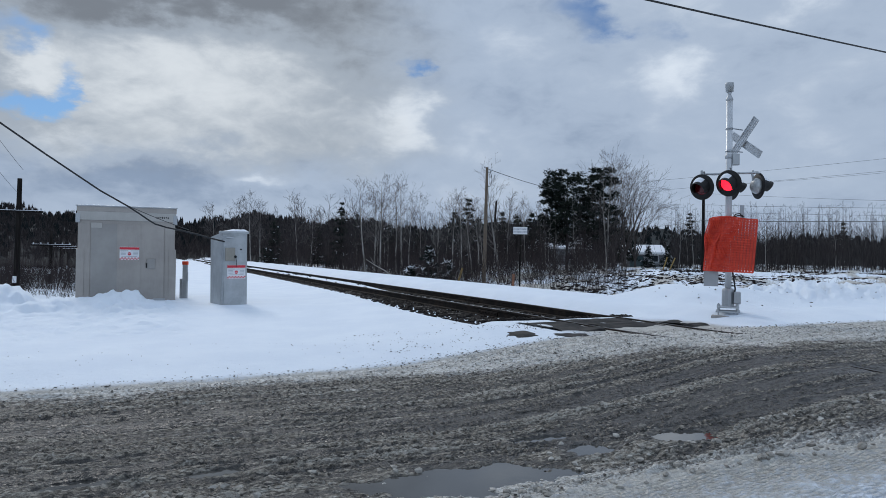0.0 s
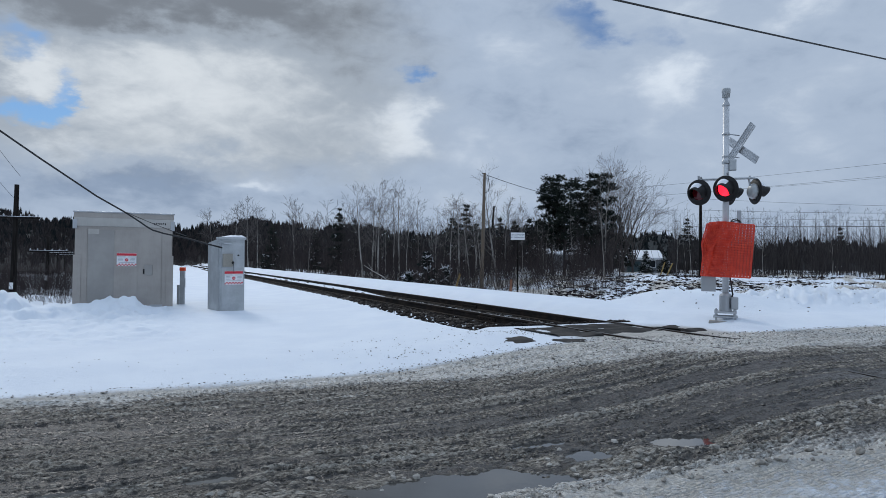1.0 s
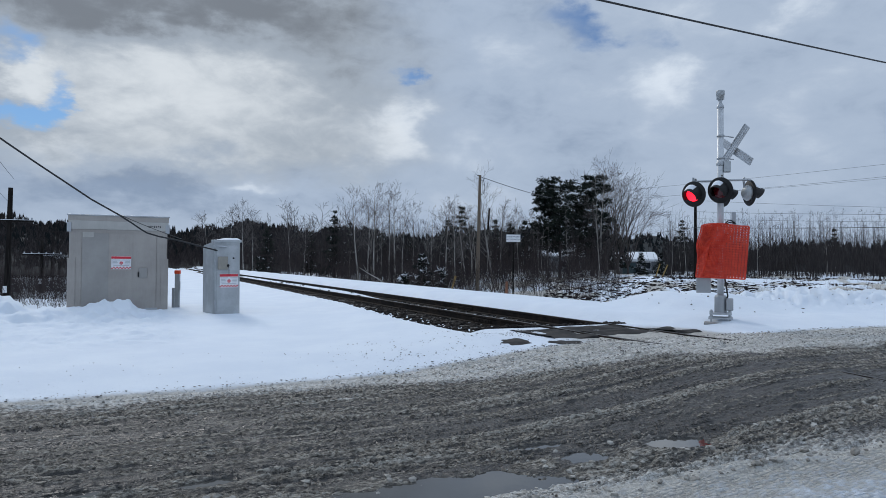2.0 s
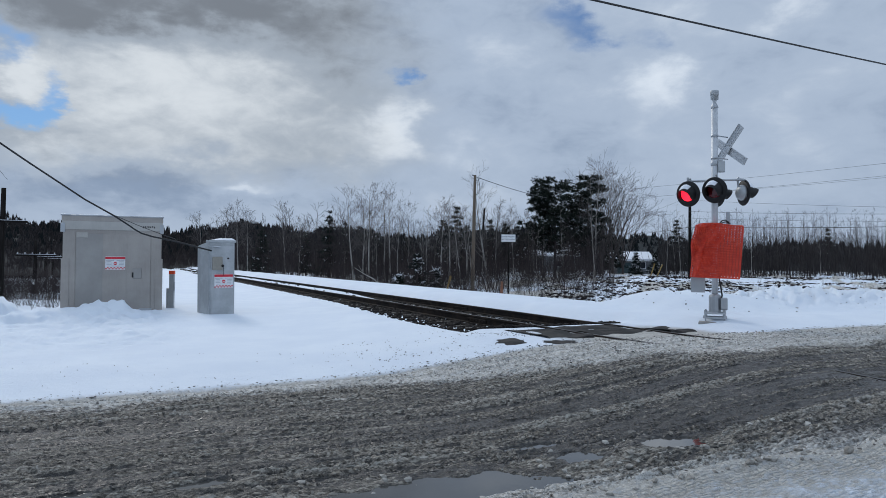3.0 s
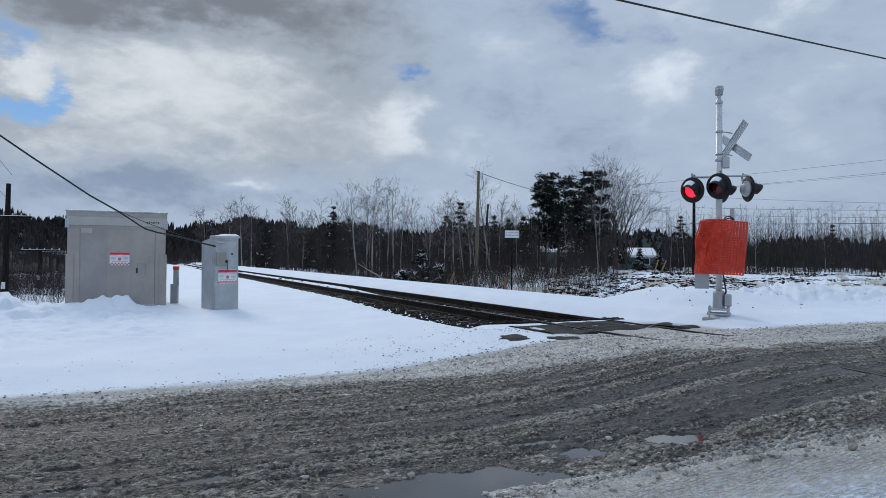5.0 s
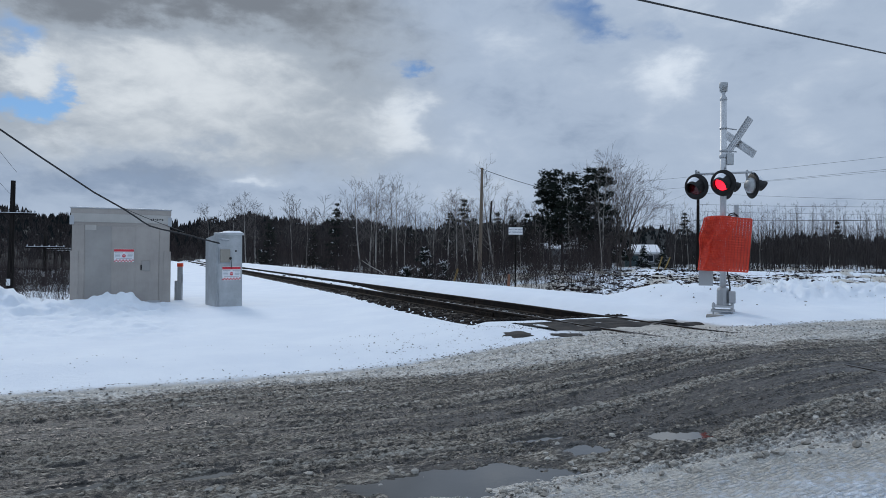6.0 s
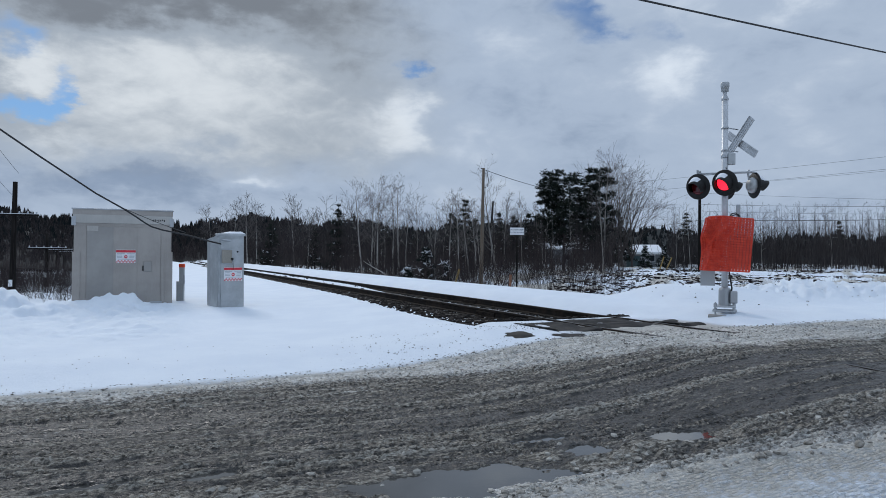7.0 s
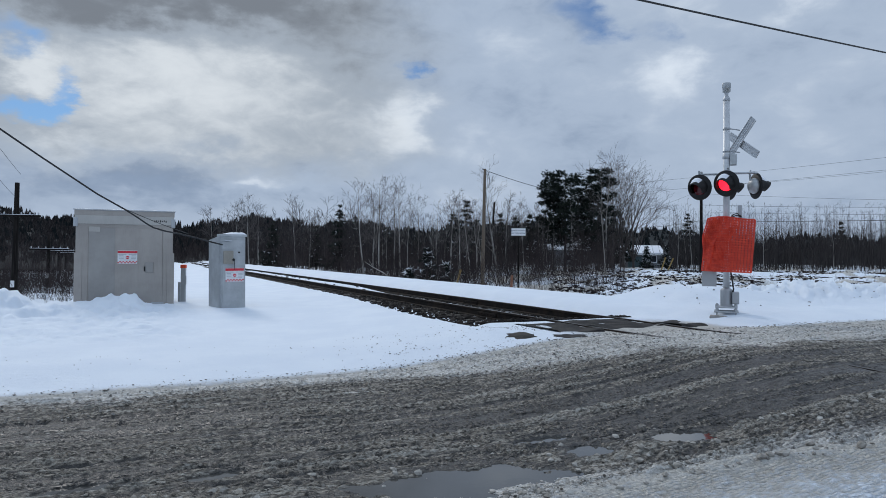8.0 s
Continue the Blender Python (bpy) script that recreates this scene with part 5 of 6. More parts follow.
def woods():
    rng = random.Random(21)
    tall = [sum(bare_tree(rng, 7.0, 0.22, 0.35, 8, 1, 0.0075, 3, 0.05), []) for _ in range(6)]
    thin = [sum(bare_tree(rng, 7.0, 0.15, 0.28, 9, 1, 0.006, 2, 0.02), []) for _ in range(5)]
    low = [shrub(rng, 2.2, 9, 3) for _ in range(5)]
    tiny = [shrub(rng, 2.2, 5, 1) for _ in range(5)]

    def on_track(s, c, x, y):
        return s < S_FAR + 5.5 + 0.05 * c

    def left_of(s, c, x, y):
        return s > S_NEAR - 6

    def gap(s, c, x, y):
        b = math.degrees(math.atan2(x, y))
        return s < S_FAR + 5.5 + 0.05 * c or 14.6 < b < 18.2 or 9.2 < b < 10.4
    fine_brush = [shrub(rng, 3.4, 8, 3) for _ in range(5)]
    spread_copies("bare_woods", tall, scatter(1, 470, -19, 17, 58, 100, 0.62, 1.0, gap), WOODS, "dense leafless brown woods beyond the track", 3, 0.010)
    spread_copies("far_woods", tall, scatter(17, 240, -22, -7, 70, 175, 0.85, 1.25, lambda s, c, x, y: s < S_FAR + 3.2), WOODS, "leafless brown woods where the track runs off", 3, 0.014)
    spread_copies("far_thicket", fine_brush, scatter(18, 200, -22, -7, 60, 150, 0.8, 1.3, lambda s, c, x, y: s < S_FAR + 3.0) + scatter(28, 90, -22.5, -17.0, 118, 134, 0.7, 1.2), BRUSH, "brown thicket along the far track", 3, 0.012)
    spread_copies("young_woods", thin, scatter(2, 480, 18.3, 36, 66, 92, 0.66, 1.04), WOODS, "thin upright leafless saplings at the field's edge", 3, 0.0065)
    spread_copies("brushwood", low, scatter(3, 210, -18, 5, 34, 56, 0.55, 1.15, lambda s, c, x, y: s < S_FAR + 5.5) + scatter(33, 60, 5, 14, 34, 56, 0.4, 1.0), BRUSH, "tangled dark brush along the track bank", 3, 0.009)
    spread_copies("thicket", fine_brush, scatter(9, 400, -19, 14, 54, 80, 0.6, 1.2, gap), BRUSH, "dense brown thicket under the trees", 3, 0.009)
    spread_copies("field_thicket", fine_brush, scatter(10, 260, 18.3, 36, 66, 94, 0.7, 1.35), WOODS, "dense grey-brown thicket at the field's edge", 3, 0.009)
    spread_copies("yard_woods", tall, scatter(4, 240, -37, -22, 56, 105, 0.42, 0.68, left_of), BRUSH, "leafless brown woods beyond the yard", 3, 0.010)
    spread_copies("yard_brush", low, scatter(5, 330, -37, -26, 36, 60, 0.5, 1.0, lambda s, c, x, y: s > S_NEAR - 11), BRUSH, "reddish-brown brush beyond the yard", 3, 0.006)
    spread_copies("field_brush", tiny, scatter(6, 640, 10.5, 36, 24, 66, 0.06, 0.24, lambda s, c, x, y: c < 15 + 0.12 * s) + scatter(26, 420, 17, 36, 21, 30, 0.10, 0.22, lambda s, c, x, y: c < 14.6) + scatter(16, 260, 5, 15, 28, 46, 0.25, 0.75, on_track), BRUSH, "low dead brush poking through the field's snow", 3, 0.006)
    pale = [sum(bare_tree(rng, 7.5, 0.10, 0.4, 8, 1, 0.006, 3, 0.03), []) for _ in range(4)]
    spread_copies("pale_saplings", pale, scatter(7, 60, -17, 14, 40, 70, 0.5, 0.95, on_track) + scatter(8, 10, 18.5, 36, 64, 72, 0.6, 0.95), BIRCH, "slender pale leafless saplings", 3, 0.009)

    def rough(r, n):
        b, dist = np.radians(9 + 27 * r.random(n)), 18.5 + 43 * r.random(n) ** 1.4
        x, y = dist * np.tan(b), dist
        z, _ = snow_height(x, y)
        keep = (fbm(x * 0.35, y * 0.2, 3, 131) > 0.39) & (y * RX - x * RY > 15.2) & (x * RX + y * RY > 12)
        return np.stack([x, y, np.where(keep, z - 0.02, -3.0)], 1)
    stones("field_clods", 20000, rough, (0.03, 0.15), BRUSH, "dark clods and stubble in the snowy field", None, 15, 0.8)


def skyline(b):
    return 3.15 + 0.45 * math.exp(-((b + 14) / 5) ** 2) + 0.65 * math.exp(-((b - 7) / 4) ** 2) + 0.5 * math.exp(-((b + 32) / 5) ** 2) + 0.18 * math.sin(b * 0.7) + 0.1 * math.sin(b * 1.9) - 0.9 * float(ss(np.array(b), 17.0, 21.0))


def hill_z(b, dist):
    rise = max(0.0, (dist - 115) / 270) ** 0.8
    return -0.8 + rise * (1.5 + dist * math.tan(radians(max(0.6, skyline(b) - 0.75))))


def hills():
    """A wooded ridge that closes the view, with its own conifers and leafless trees."""
    bm = bmesh.new()
    rows = []
    for i in range(221):
        b = -75 + 150 * i / 220
        row = []
        for k in range(7):
            dist = 115 + 45 * k
            x, y = dist * math.sin(radians(b)), dist * math.cos(radians(b))
            row.append(bm.verts.new((x, y, hill_z(b, dist) + 0.8 * noise.noise(Vector((x * 0.05, y * 0.05, 0))))))
        rows.append(row)
    for a, b in zip(rows, rows[1:]):
        for k in range(6):
            bm.faces.new((a[k], a[k + 1], b[k + 1], b[k]))
    o = part("hillside", bm, FARGREEN, None, "", True)
    tagged(o, "dark wooded hillside far behind the track", "hillside", kind="structure")
    rng = random.Random(9)
    nr = np.random.default_rng(19)
    for name, count, b0, b1, lean, material, label in (("hill_conifers", 3000, -46, 46, 0.0, FARGREEN, "far dark conifers on the hill"), ("hill_thicket", 3400, -46, -5, 0.5, WOODS, "far leafless brown woods on the hill")):
        b, k = nr.uniform(b0, b1, count), nr.random(count) ** 0.6
        dist = 125 + 260 * k
        x, y = dist * np.sin(np.radians(b)), dist * np.cos(np.radians(b))
        z = np.array([hill_z(p, q) for p, q in zip(b, dist)]) - 0.5
        h = nr.uniform(1.9, 3.4, count) * (0.7 + 0.3 * k) * nr.choice([0.8, 1.0, 1.0, 1.35], count)
        n = 22
        up = nr.random((count, n)) ** 0.8
        wide = (h * nr.uniform(0.22, 0.4, count))[:, None] * (1.05 - up * (1 - lean))
        q = nr.random((count, n)) * 6.283
        bx, by = x[:, None] + wide * np.cos(q), y[:, None] + wide * np.sin(q)
        bz = z[:, None] + h[:, None] * up * 0.85
        thick = h[:, None] * nr.uniform(0.05, 0.11, (count, n)) * (1 - 0.5 * lean)
        tip = np.stack([bx * 0.97 + 0.03 * x[:, None] + nr.normal(0, 0.1, (count, n)), by, bz + h[:, None] * nr.uniform(0.22, 0.42, (count, n))], -1)
        side = np.stack([np.cos(np.radians(b)), -np.sin(np.radians(b)), 0 * b], -1)[:, None]
        low = np.stack([bx, by, bz - 0.1 * h[:, None]], -1)
        v = np.stack([low - side * thick[..., None], low + side * thick[..., None], tip], 2).reshape(-1, 3)
        ob = link(name, mesh_of(name, v, np.arange(len(v)).reshape(-1, 3)), material)
        tagged(ob, label, "woods", kind="stuff")
    forms = [sum(bare_tree(rng, 6.5, 0.24, 0.28, 9, 0, 0.009, 3, 0.04), []) for _ in range(5)]
    places = []
    for i in range(580):
        b, dist = rng.uniform(-40, 38), 108 + 130 * rng.random() ** 1.4
        x, y = dist * math.sin(radians(b)), dist * math.cos(radians(b))
        if -30 < b < -22 or S_NEAR - 4 < x * RX + y * RY < S_FAR + 3:
            continue
        places.append((x, y, hill_z(b, dist) - 0.3, rng.uniform(0.7, 1.1), rng.random() * 6.283))
    spread_copies("hill_woods", forms, places, WOODS, "leafless grey woods on the hill's foot", 3, 0.022)


woods()
hills()
tree("birch", -6.71, 56, 7.53, "slender pale leafless birch in brush", 0.25, 0.34, 24, 2, kids=4)
tree("birch", -5.96, 60, 7.51, "slender pale leafless birch in brush", 0.25, 0.34, 24, 2, kids=4)
tree("birch", -5.44, 55, 7.7, "slender pale leafless birch in brush", 0.25, 0.34, 24, 2, kids=4)
tree("birch", -3.6, 57, 7.76, "slender pale leafless birch in brush", 0.25, 0.34, 24, 2, kids=4)
tree("birch", -4.07, 62, 7.59, "slender pale leafless birch in brush", 0.25, 0.34, 24, 2, kids=4)
tree("birch", -2.09, 60, 6.97, "slender pale leafless birch in brush", 0.25, 0.34, 24, 2, kids=4)
tree("birch", 0.62, 50, 6.11, "slender pale leafless birch in brush", 0.25, 0.34, 24, 2, kids=4)
tree("birch", 1.47, 48, 6.25, "slender pale leafless birch in brush", 0.25, 0.34, 24, 2, kids=4)
tree("birch", 2.23, 52, 6.0, "slender pale leafless birch in brush", 0.25, 0.34, 24, 2, kids=4)
tree("birch", 2.94, 55, 5.95, "slender pale leafless birch in brush", 0.25, 0.34, 24, 2, kids=4)
tree("birch", 5.16, 60, 6.5, "slender pale leafless birch in brush", 0.25, 0.34, 24, 2, kids=4)
tree("birch", -12.24, 80, 8.5, "slender pale leafless birch in brush", 0.25, 0.34, 24, 2, kids=4)
tree("birch", -15.9, 85, 7.99, "slender pale leafless birch in brush", 0.25, 0.34, 24, 2, kids=4)
tree("birch", -15.2, 90, 7.96, "slender pale leafless birch in brush", 0.25, 0.34, 24, 2, kids=4)
tree("birch", -17.21, 95, 7.99, "slender pale leafless birch in brush", 0.25, 0.34, 24, 2, kids=4)
tree("birch", -18.67, 100, 7.85, "slender pale leafless birch in brush", 0.25, 0.34, 24, 2, kids=4)
tree("birch", -11.15, 90, 7.62, "slender pale leafless birch in brush", 0.25, 0.34, 24, 2, kids=4)
tree("birch", 6.66, 85, 7.64, "slender pale leafless birch in brush", 0.25, 0.34, 24, 2, kids=4)
tree("birch", 7.36, 88, 7.49, "slender pale leafless birch in brush", 0.25, 0.34, 24, 2, kids=4)
tree("aspen", 4.64, 46, 7.41, "open-limbed pale leafless aspen by the pole", 0.30, 0.26, 18, 2, kids=4)
tree("birch", 13.35, 70, 11.0, "tall pale leafless birch beside the pines", 0.27, 0.30, 30, 2, kids=6)
tree("maple", 13.9, 76, 9.8, "broad leafless hardwood with a fan of grey limbs", 0.52, 0.14, 9, 2, TWIG, 0.014, 6)
tree("maple", 14.75, 78, 9.9, "broad leafless hardwood with a fan of grey limbs", 0.52, 0.14, 9, 2, TWIG, 0.014, 6)
tree("maple", 15.55, 79, 7.8, "broad leafless hardwood with a fan of grey limbs", 0.52, 0.14, 9, 2, TWIG, 0.014, 6)
conifer("pine", 10.1, 70, 9.9, 4.0, "tall dark green pine with irregular boughs", 0.30, 0.16, True, 19)
conifer("pine", 9.1, 71, 8.0, 2.4, "tall dark green pine with irregular boughs", 0.30, 0.16, True, 13)
conifer("pine", 12.75, 72, 10.4, 2.6, "tall dark green pine with irregular boughs", 0.24, 0.16, True, 17)
conifer("pine", 11.5, 74, 8.6, 2.8, "tall dark green pine with irregular boughs", 0.26, 0.16, True, 13)
conifer("fir", -8.67, 75, 7.73, 1.7, "dark green fir among leafless trees", 0.12, 0.04, False, 16)
conifer("fir", -7.36, 85, 7.04, 1.4, "dark green fir among leafless trees", 0.12, 0.04, False, 16)
conifer("fir", 1.95, 65, 7.16, 1.9, "dark green fir among leafless trees", 0.12, 0.04, False, 16)
conifer("fir", 0.76, 70, 6.48, 1.4, "dark green fir among leafless trees", 0.12, 0.04, False, 16)
conifer("fir", 4.78, 80, 6.44, 1.4, "dark green fir among leafless trees", 0.12, 0.04, False, 16)
conifer("fir", -10.6, 92, 6.0, 1.5, "dark green fir among leafless trees", 0.12, 0.04, False, 16)
conifer("fir", -4.8, 78, 5.6, 1.5, "dark green fir among leafless trees", 0.12, 0.04, False, 16)
conifer("fir", -2.3, 82, 5.4, 1.6, "dark green fir among leafless trees", 0.12, 0.04, False, 16)
conifer("fir", 2.75, 72, 5.6, 1.8, "dark green fir among leafless trees", 0.12, 0.04, False, 16)
conifer("fir", 6.0, 76, 5.8, 1.6, "dark green fir among leafless trees", 0.12, 0.04, False, 16)
conifer("fir", 7.2, 78, 6.2, 1.8, "dark green fir among leafless trees", 0.12, 0.04, False, 16)
conifer("fir", -14.04, 80, 5.98, 1.7, "dark green fir among leafless trees", 0.12, 0.04, False, 16)
conifer("fir", 8.06, 90, 7.07, 2, "dark green fir among leafless trees", 0.12, 0.04, False, 16)
conifer("fir", 19.69, 85, 7.01, 1.5, "dark green fir among leafless trees", 0.12, 0.04, False, 16)
conifer("fir", 30.21, 95, 6.66, 1.4, "dark green fir among leafless trees", 0.12, 0.04, False, 16)
conifer("fir", 14.67, 82, 5.98, 1.6, "dark green fir among leafless trees", 0.12, 0.04, False, 16)
conifer("young_spruce", -1.35, 42, 2.6, 1.0, "small dark spruce dusted with snow", 0.05, 0.16, False, 11)
conifer("young_spruce", 16.56, 74, 2.35, 0.9, "small dark spruce dusted with snow", 0.05, 0.16, False, 11)
conifer("young_spruce", 18.07, 74, 2.43, 0.95, "small dark spruce dusted with snow", 0.05, 0.16, False, 11)
conifer("young_spruce", 0.28, 41, 1.68, 0.5, "small dark spruce dusted with snow", 0.05, 0.16, False, 11)
conifer("young_spruce", -2.8, 42, 1.37, 0.5, "small dark spruce dusted with snow", 0.05, 0.16, False, 11)


# ---- poles, sign, houses, wires ----
def timber_pole(bearing, dist, top, radius, label, material, lean=0.0, arm=None):
    x, y = spot(bearing, dist)
    g = ground_at(x, y)
    t = thing("utility_pole", pose(x, y, g - 0.3, 0, lean, 0), label, "utility pole", "utility poles")
    h = top - g + 0.3
    bm = bmesh.new()
    tube(bm, [(0, 0, h * i / 6) for i in range(7)], [radius * (1 - 0.35 * i / 6) for i in range(7)], 12)
    part("pole", bm, material, t, "", True)
    if arm:
        half, z, off = arm
        bar = part("crossarm", boxed(-half + off, half + off, -0.16, -0.05, h - z - 0.06, h - z + 0.05, bevel=0.01), material, t)
        k = 6
        for i in range(k):
            u = -half + off + 0.12 + (2 * half - 0.24) * i / (k - 1)
            bm = bmesh.new()
            lathe(bm, [(0.012, 0), (0.04, 0.04), (0.045, 0.10), (0.03, 0.14), (0.01, 0.15)], 8, pose(u, -0.1, h - z + 0.05))
            part("insulator", bm, GALV, bar)
        part("snow_cap", boxed(-half + off + 0.03, half + off - 0.03, -0.15, -0.06, h - z + 0.05, h - z + 0.075, bevel=0.01), CLEANSNOW, bar, "snow on the crossarm")
        bm = bmesh.new()
        for sx in (-1, 1):
            tube(bm, [(sx * min(0.5, half * 0.6), -0.11, h - z - 0.05), (0, -0.06, h - z - 0.5)], 0.015, 5)
        part("brace", bm, material, t)
        part("tag", boxed(-0.10, 0.10, -radius - 0.03, -radius + 0.02, 1.0, 1.35, bevel=0.01), WHITE, t, "small white tag plate")
    else:
        bm = bmesh.new()
        tube(bm, [(0, 0, h - 0.35), (radius * 1.9, -0.02, h - 0.30)], 0.025, 6)
        lathe(bm, [(0.02, 0), (0.05, 0.03), (0.055, 0.12), (0.03, 0.16)], 8, pose(radius * 1.9, -0.02, h - 0.28))
        part("insulator", bm, GALV, t)
        bm = bmesh.new()
        tube(bm, [(radius * 1.8, -0.03, h - 0.3), (radius * 2.6, -0.04, h - 0.75), (radius * 2.0, -0.05, h - 1.15), (radius * 0.7, -0.05, h - 1.2)], 0.02, 6)
        part("drip_loop", bm, RUBBER, t, "black cable loop")
    return t, (x, y, top)


def written(parent, text, size, place, material):
    cu = bpy.data.curves.new("lettering", "FONT")
    cu.body, cu.size, cu.align_x, cu.align_y, cu.extrude = text, size, "CENTER", "CENTER", 0.001
    tmp = new("lettering", cu)
    dg = bpy.context.evaluated_depsgraph_get()
    me = bpy.data.meshes.new_from_object(tmp.evaluated_get(dg))
    bpy.data.objects.remove(tmp)
    ob = link("lettering", me, material, parent, "dark blue block lettering")
    ob.data.materials.clear()
    ob.data.materials.append(material)
    ob.matrix_local = Matrix.Translation(place) @ pose(0, 0, 0, 90, 0, 0)
    return ob


INK = plain("dark_blue_ink", (0.03, 0.05, 0.12), 0.6, 0, 0.1)
CLAY = plain("pale_siding", (0.17, 0.18, 0.19), 0.7, 0, 0.15)
TEAL = plain("dull_green_door", (0.06, 0.10, 0.11), 0.6, 0, 0.15)
GLASS = Mat("dark_window_glass", 0.08, 0, (0.02, 0.025, 0.03)).m
YELLOW = plain("yellow_guard", (0.32, 0.21, 0.07), 0.6, 0, 0.2)


def private_sign():
    x, y = spot(6.25, 30)
    g = ground_at(x, y)
    t = thing("private_sign", pose(x, y, g - 0.2), "white property sign on a dark steel post", "sign")
    part("post", boxed(-0.03, 0.03, -0.02, 0.02, 0, 3.1 - g, bevel=0.004), DARKPOLE, t)
    p = part("board", boxed(-0.31, 0.31, -0.035, -0.02, 2.66 - g, 2.98 - g, bevel=0.004), WHITE, t, "white sign board")
    written(p, "PRIVATE PROPERTY", 0.085, (0, -0.037, 2.88 - g), INK)
    written(p, "NO TRESPASSING", 0.085, (0, -0.037, 2.76 - g), INK)


def house(bearing, dist, w, d, eave, ridge, label, turn, door):
    x, y = spot(bearing, dist)
    g = ground_at(x, y) - 0.2
    t = thing("house", pose(x, y, g, 0, 0, turn), label, "house", "houses beyond the field")
    body = part("wall", boxed(-w / 2, w / 2, 0, d, 0, eave, bevel=0.01), CLAY, t)
    bm = bmesh.new()
    o = 0.35
    prof = [(-o, eave - 0.05), (d / 2, ridge), (d + o, eave - 0.05), (d + o, eave + 0.08), (d / 2, ridge + 0.2), (-o, eave + 0.12)]
    l = [bm.verts.new((-w / 2 - o, a, b)) for a, b in prof]
    r = [bm.verts.new((w / 2 + o, a, b)) for a, b in prof]
    bm.faces.new(l)
    bm.faces.new(r[::-1])
    for i in range(6):
        bm.faces.new((l[i], r[i], r[(i + 1) % 6], l[(i + 1) % 6]))
    bmesh.ops.recalc_face_normals(bm, faces=bm.faces[:])
    part("roof", bm, CLEANSNOW, t, "roof under thick snow")
    part("fascia", boxed(-w / 2 - o, w / 2 + o, -o - 0.03, -o, eave - 0.16, eave - 0.02, bevel=0.01), WHITE, t)
    if door:
        part("garage_door", boxed(-w / 2 + 0.3, -w / 2 + 1.9, -0.05, 0.01, 0, eave - 0.35, bevel=0.02), TEAL, t, "dull green garage door")
    for u in ((0.25,) if door else (-0.3, 0.1, 0.32)):
        win = part("window", boxed(u * w - 0.45, u * w + 0.45, -0.04, 0.01, 1.0, 1.9, bevel=0.01), WHITE, t)
        part("pane", boxed(u * w - 0.38, u * w + 0.38, -0.05, -0.035, 1.07, 1.83, bevel=0.005), GLASS, win)
    return t


def guard(bearing, dist, lean, height):
    x, y = spot(bearing, dist)
    g = ground_at(x, y)
    t = thing("guy_guard", pose(x, y, g - 0.2, 0, lean, 0), "yellow plastic guard on a guy wire", "guy guard", "guy guards")
    bm = bmesh.new()
    tube(bm, [(0, 0, 0), (0, 0, height)], 0.06, 8)
    part("guard", bm, YELLOW, t)


timber_pole(3.25, 42, 6.95, 0.125, "tall weathered wooden utility pole leaning slightly", POLEWOOD, 1.0)
timber_pole(20.68, 62, 9.1, 0.17, "grey-green utility pole beyond the field", DARKPOLE, 0.0)
timber_pole(3.85, 75, 7.6, 0.15, "dark utility pole among the trees", DARKPOLE, 4.0)
timber_pole(-32.2, 36, 5.3, 0.17, "black tarred telegraph pole with a crossarm", DARKPOLE, 1.0, (1.25, 1.75, 0.1))
timber_pole(-30.1, 50, 2.95, 0.15, "black telegraph pole with a snowy crossarm", DARKPOLE, 0.5, (1.45, 1.05, 0.1))
timber_pole(-29.45, 66, 2.75, 0.15, "black telegraph pole with a snowy crossarm", DARKPOLE, 0.5, (1.3, 0.9, 0.3))
timber_pole(-29.0, 82, 2.5, 0.15, "black telegraph pole with a snowy crossarm", DARKPOLE, 0.5, (1.3, 0.8, 0.3))
private_sign()
house(16.35, 84, 4.4, 6.0, 2.1, 3.0, "small pale garage with a snow-covered roof", -6, True)
house(10.0, 98, 7.0, 7.0, 2.7, 3.9, "low pale house with a snow-covered roof behind trees", 6, False)
guard(0.75, 38, 16, 1.7)
guard(17.6, 62, 18, 1.6)
guard(18.1, 62, 24, 1.5)
DROP = [(-5.357, 16.687, 1.755), (-5.594, 16.259, 1.839), (-5.796, 15.894, 1.921), (-5.989, 15.546, 1.986), (-6.209, 15.148, 2.046), (-6.35, 14.894, 2.108), (-6.433, 14.745, 2.186), (-6.521, 14.586, 2.286), (-6.684, 14.291, 2.456),
        (-6.992, 13.736, 2.731), (-7.276, 13.222, 3.04), (-7.541, 12.744, 3.327), (-7.787, 12.3, 3.604), (-8.54, 10.94, 4.46)]
cable("drop_cable", DROP, 0.018, RUBBER, "thick black drop cable drooping to the relay case", sides=8)
cable("messenger_wire", sagging((-6.684, 14.291, 2.466), (-6.47, 17.2, 2.06), 0.02), 0.007, RUBBER, "thin black messenger wire branching off the drop cable", "cable", 4)
cable("overhead_cable", sagging((-3.74, 9.12, 6.35), (18.48, 23.49, 8.0), 0.05, 40), 0.022, RUBBER, "black overhead cable crossing the sky", sides=8)
cable("power_line", sagging((2.35, 41.91, 6.92), (9.94, 59.91, 7.32), 0.12), 0.02, WIRE, "thin dark power line against the sky", "power line", 4)
cable("power_line", sagging((18.85, 65.88, 8.81), (39.18, 41.87, 9.23), 0.12), 0.01, WIRE, "thin dark power line against the sky", "power line", 4)
cable("power_line", sagging((18.86, 65.9, 7.88), (39.19, 41.89, 8.33), 0.12), 0.01, WIRE, "thin dark power line against the sky", "power line", 4)
cable("power_line", sagging((23.26, 61.9, 8.01), (35.04, 40.9, 7.68), 0.12), 0.008, WIRE, "thin dark power line against the sky", "power line", 4)
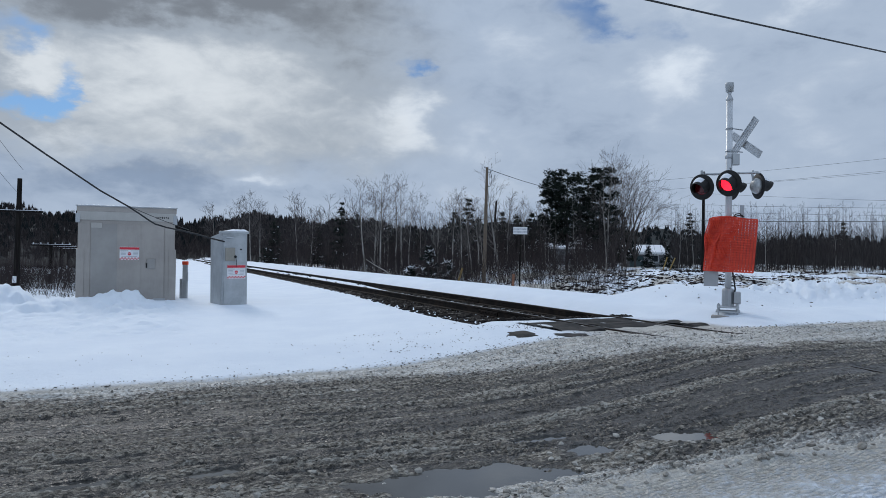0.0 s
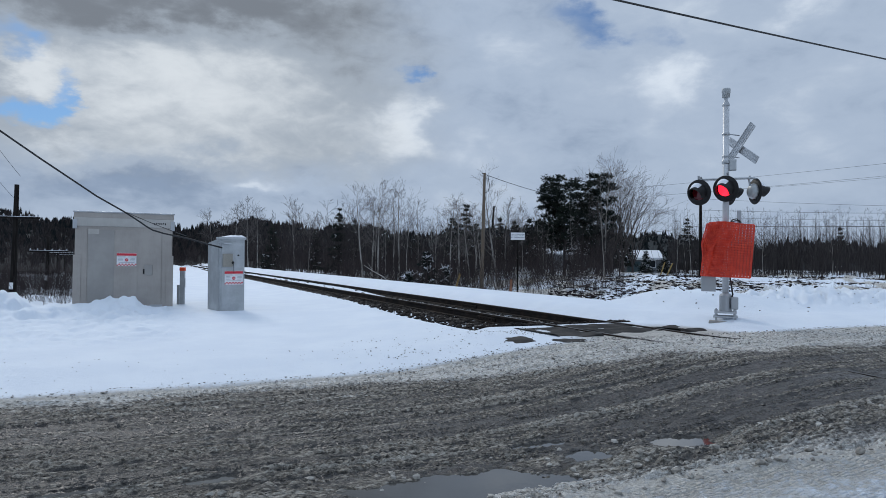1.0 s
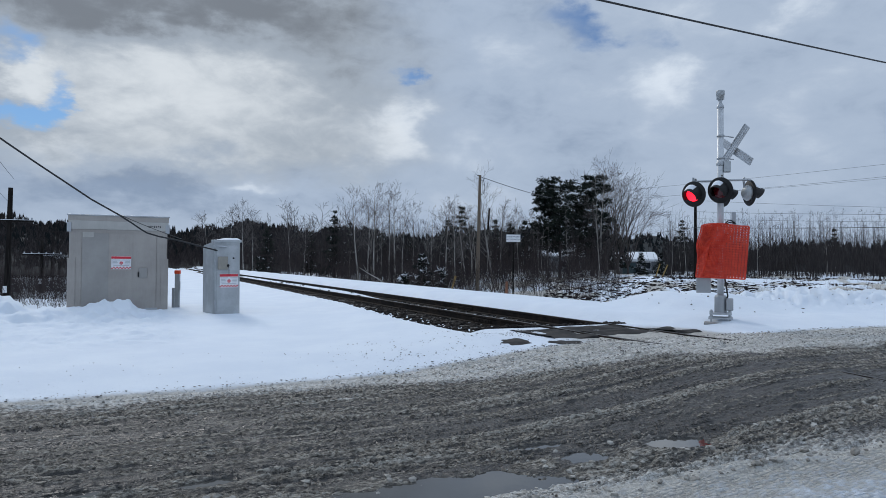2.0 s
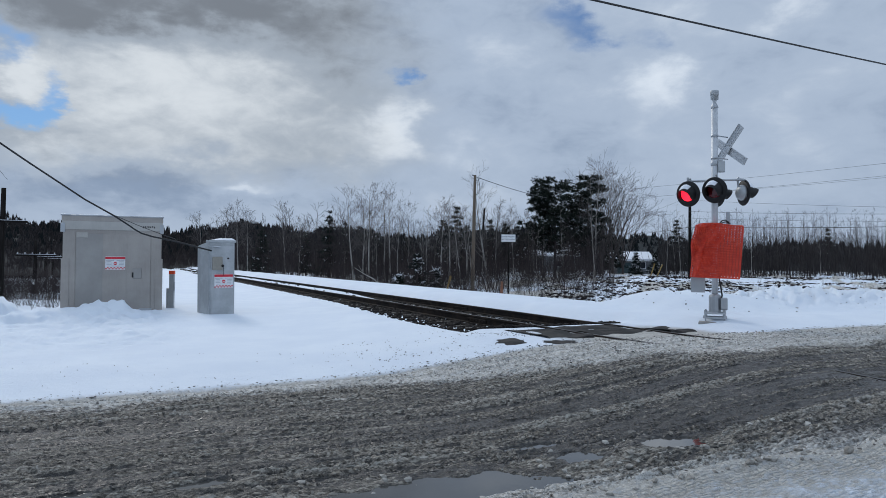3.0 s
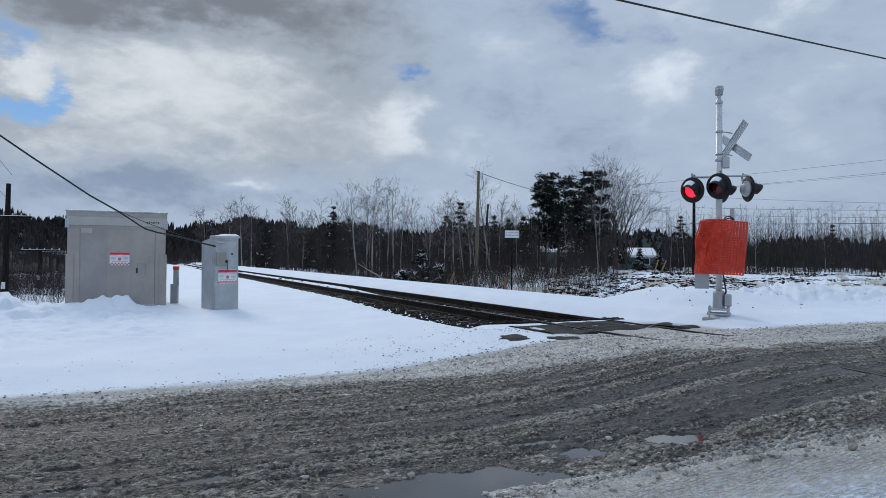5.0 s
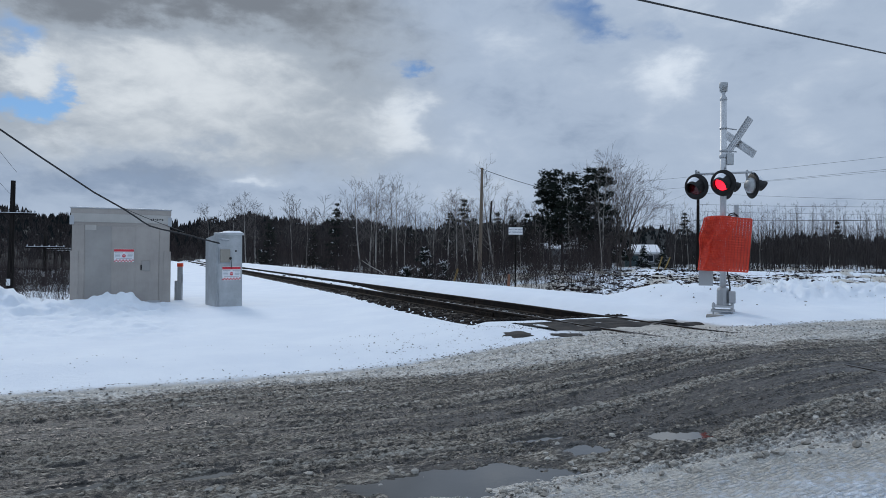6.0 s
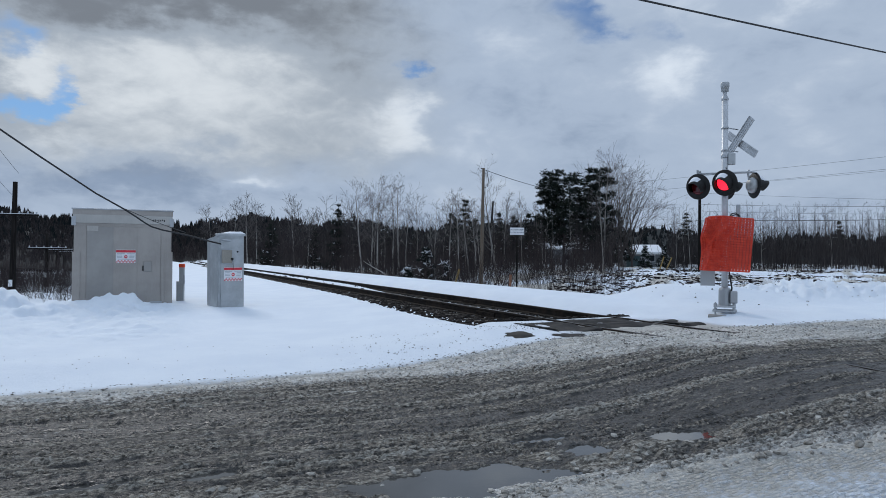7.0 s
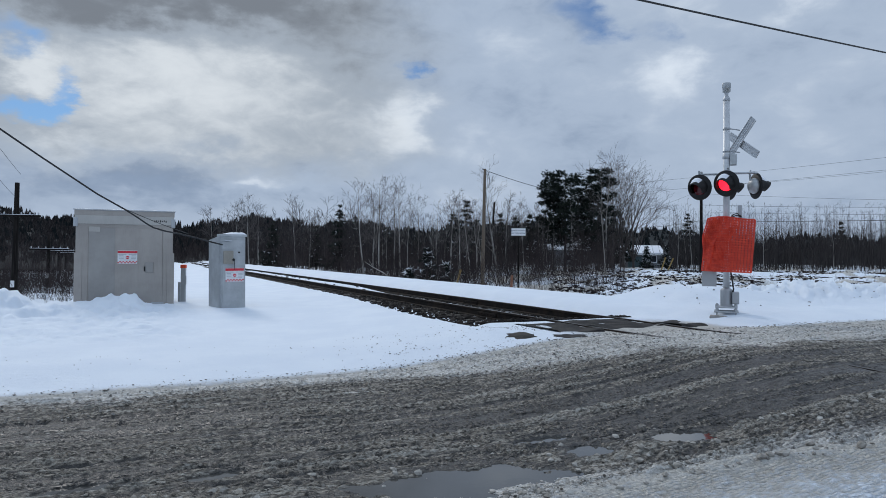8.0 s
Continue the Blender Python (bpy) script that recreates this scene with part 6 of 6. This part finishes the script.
cable("power_line", sagging((26.49, 89.9, 7.75), (23.26, 61.9, 7.7), 0.12), 0.009, WIRE, "thin dark power line against the sky", "power line", 4)
cable("power_line", sagging((23.27, 61.91, 7.4), (35.07, 40.95, 5.01), 0.12), 0.009, WIRE, "thin dark power line against the sky", "power line", 4)
cable("power_line", sagging((23.28, 61.92, 6.37), (35.07, 40.95, 4.75), 0.12), 0.012, WIRE, "thin dark power line against the sky", "power line", 4)
cable("power_line", sagging((23.28, 61.94, 5.75), (35.08, 40.96, 4.28), 0.12), 0.009, WIRE, "thin dark power line against the sky", "power line", 4)
cable("power_line", sagging((24.34, 84.95, 5.28), (23.29, 61.95, 4.93), 0.12), 0.022, WIRE, "thin dark power line against the sky", "power line", 4)
cable("power_line", sagging((23.29, 61.95, 4.93), (35.08, 40.96, 4.09), 0.12), 0.022, WIRE, "thin dark power line against the sky", "power line", 4)
cable("power_line", sagging((-15.3, 20.91, 7.06), (-22.34, 35.93, 5.74), 0.12), 0.012, WIRE, "thin dark power line against the sky", "power line", 4)
cable("power_line", sagging((-11.59, 15.94, 4.81), (-22.63, 35.95, 4.55), 0.12), 0.01, WIRE, "thin dark power line against the sky", "power line", 4)


def stake():
    x, y = spot(5.65, 29)
    t = thing("stake", pose(x, y, ground_at(x, y) - 0.2, 0, 2, 0), "short rusty brown stake standing in snow", "stake")
    part("post", boxed(-0.05, 0.05, -0.04, 0.04, 0, 1.15, bevel=0.01), RUST, t)


def fallen_trunk():
    x, y = spot(-5.6, 40)
    t = thing("fallen_trunk", pose(x, y, ground_at(x, y)), "pale dead birch trunk leaning in the brush", "fallen trunk")
    bm = bmesh.new()
    tube(bm, [(-0.7, 0, 0.95), (-0.2, 0.1, 0.62), (0.4, 0.1, 0.3), (0.9, 0, -0.1)], [0.012, 0.022, 0.03, 0.035], 8)
    tube(bm, [(-0.2, 0.1, 0.62), (-0.5, 0.2, 1.1)], [0.014, 0.008], 6)
    part("trunk", bm, BIRCH, t, "", True)


RUST = plain("rusty_wood", (0.22, 0.10, 0.06), 0.8, 0, 0.25)
stake()
fallen_trunk()


# ---- flashing: each light disc stands before its lens when lit, and sinks behind it when dark ----
CHANGES = [k / 30 for k in (13, 29, 47, 63, 80, 97, 116, 128, 146, 164, 182, 197, 218, 230)]


def motions():
    shown, sunk = pose(0, -0.026, 0), pose(0, 0.03, 0)
    for k, disc in enumerate(FACES):
        on = k == 1
        rows = [(0.0, shown if on else sunk)]
        for t in CHANGES:
            rows.append((t - 1 / 30, shown if on else sunk))
            on = not on
            rows.append((t, shown if on else sunk))
        rows.append((8.0, shown if on else sunk))
        walk(disc, rows)


motions()
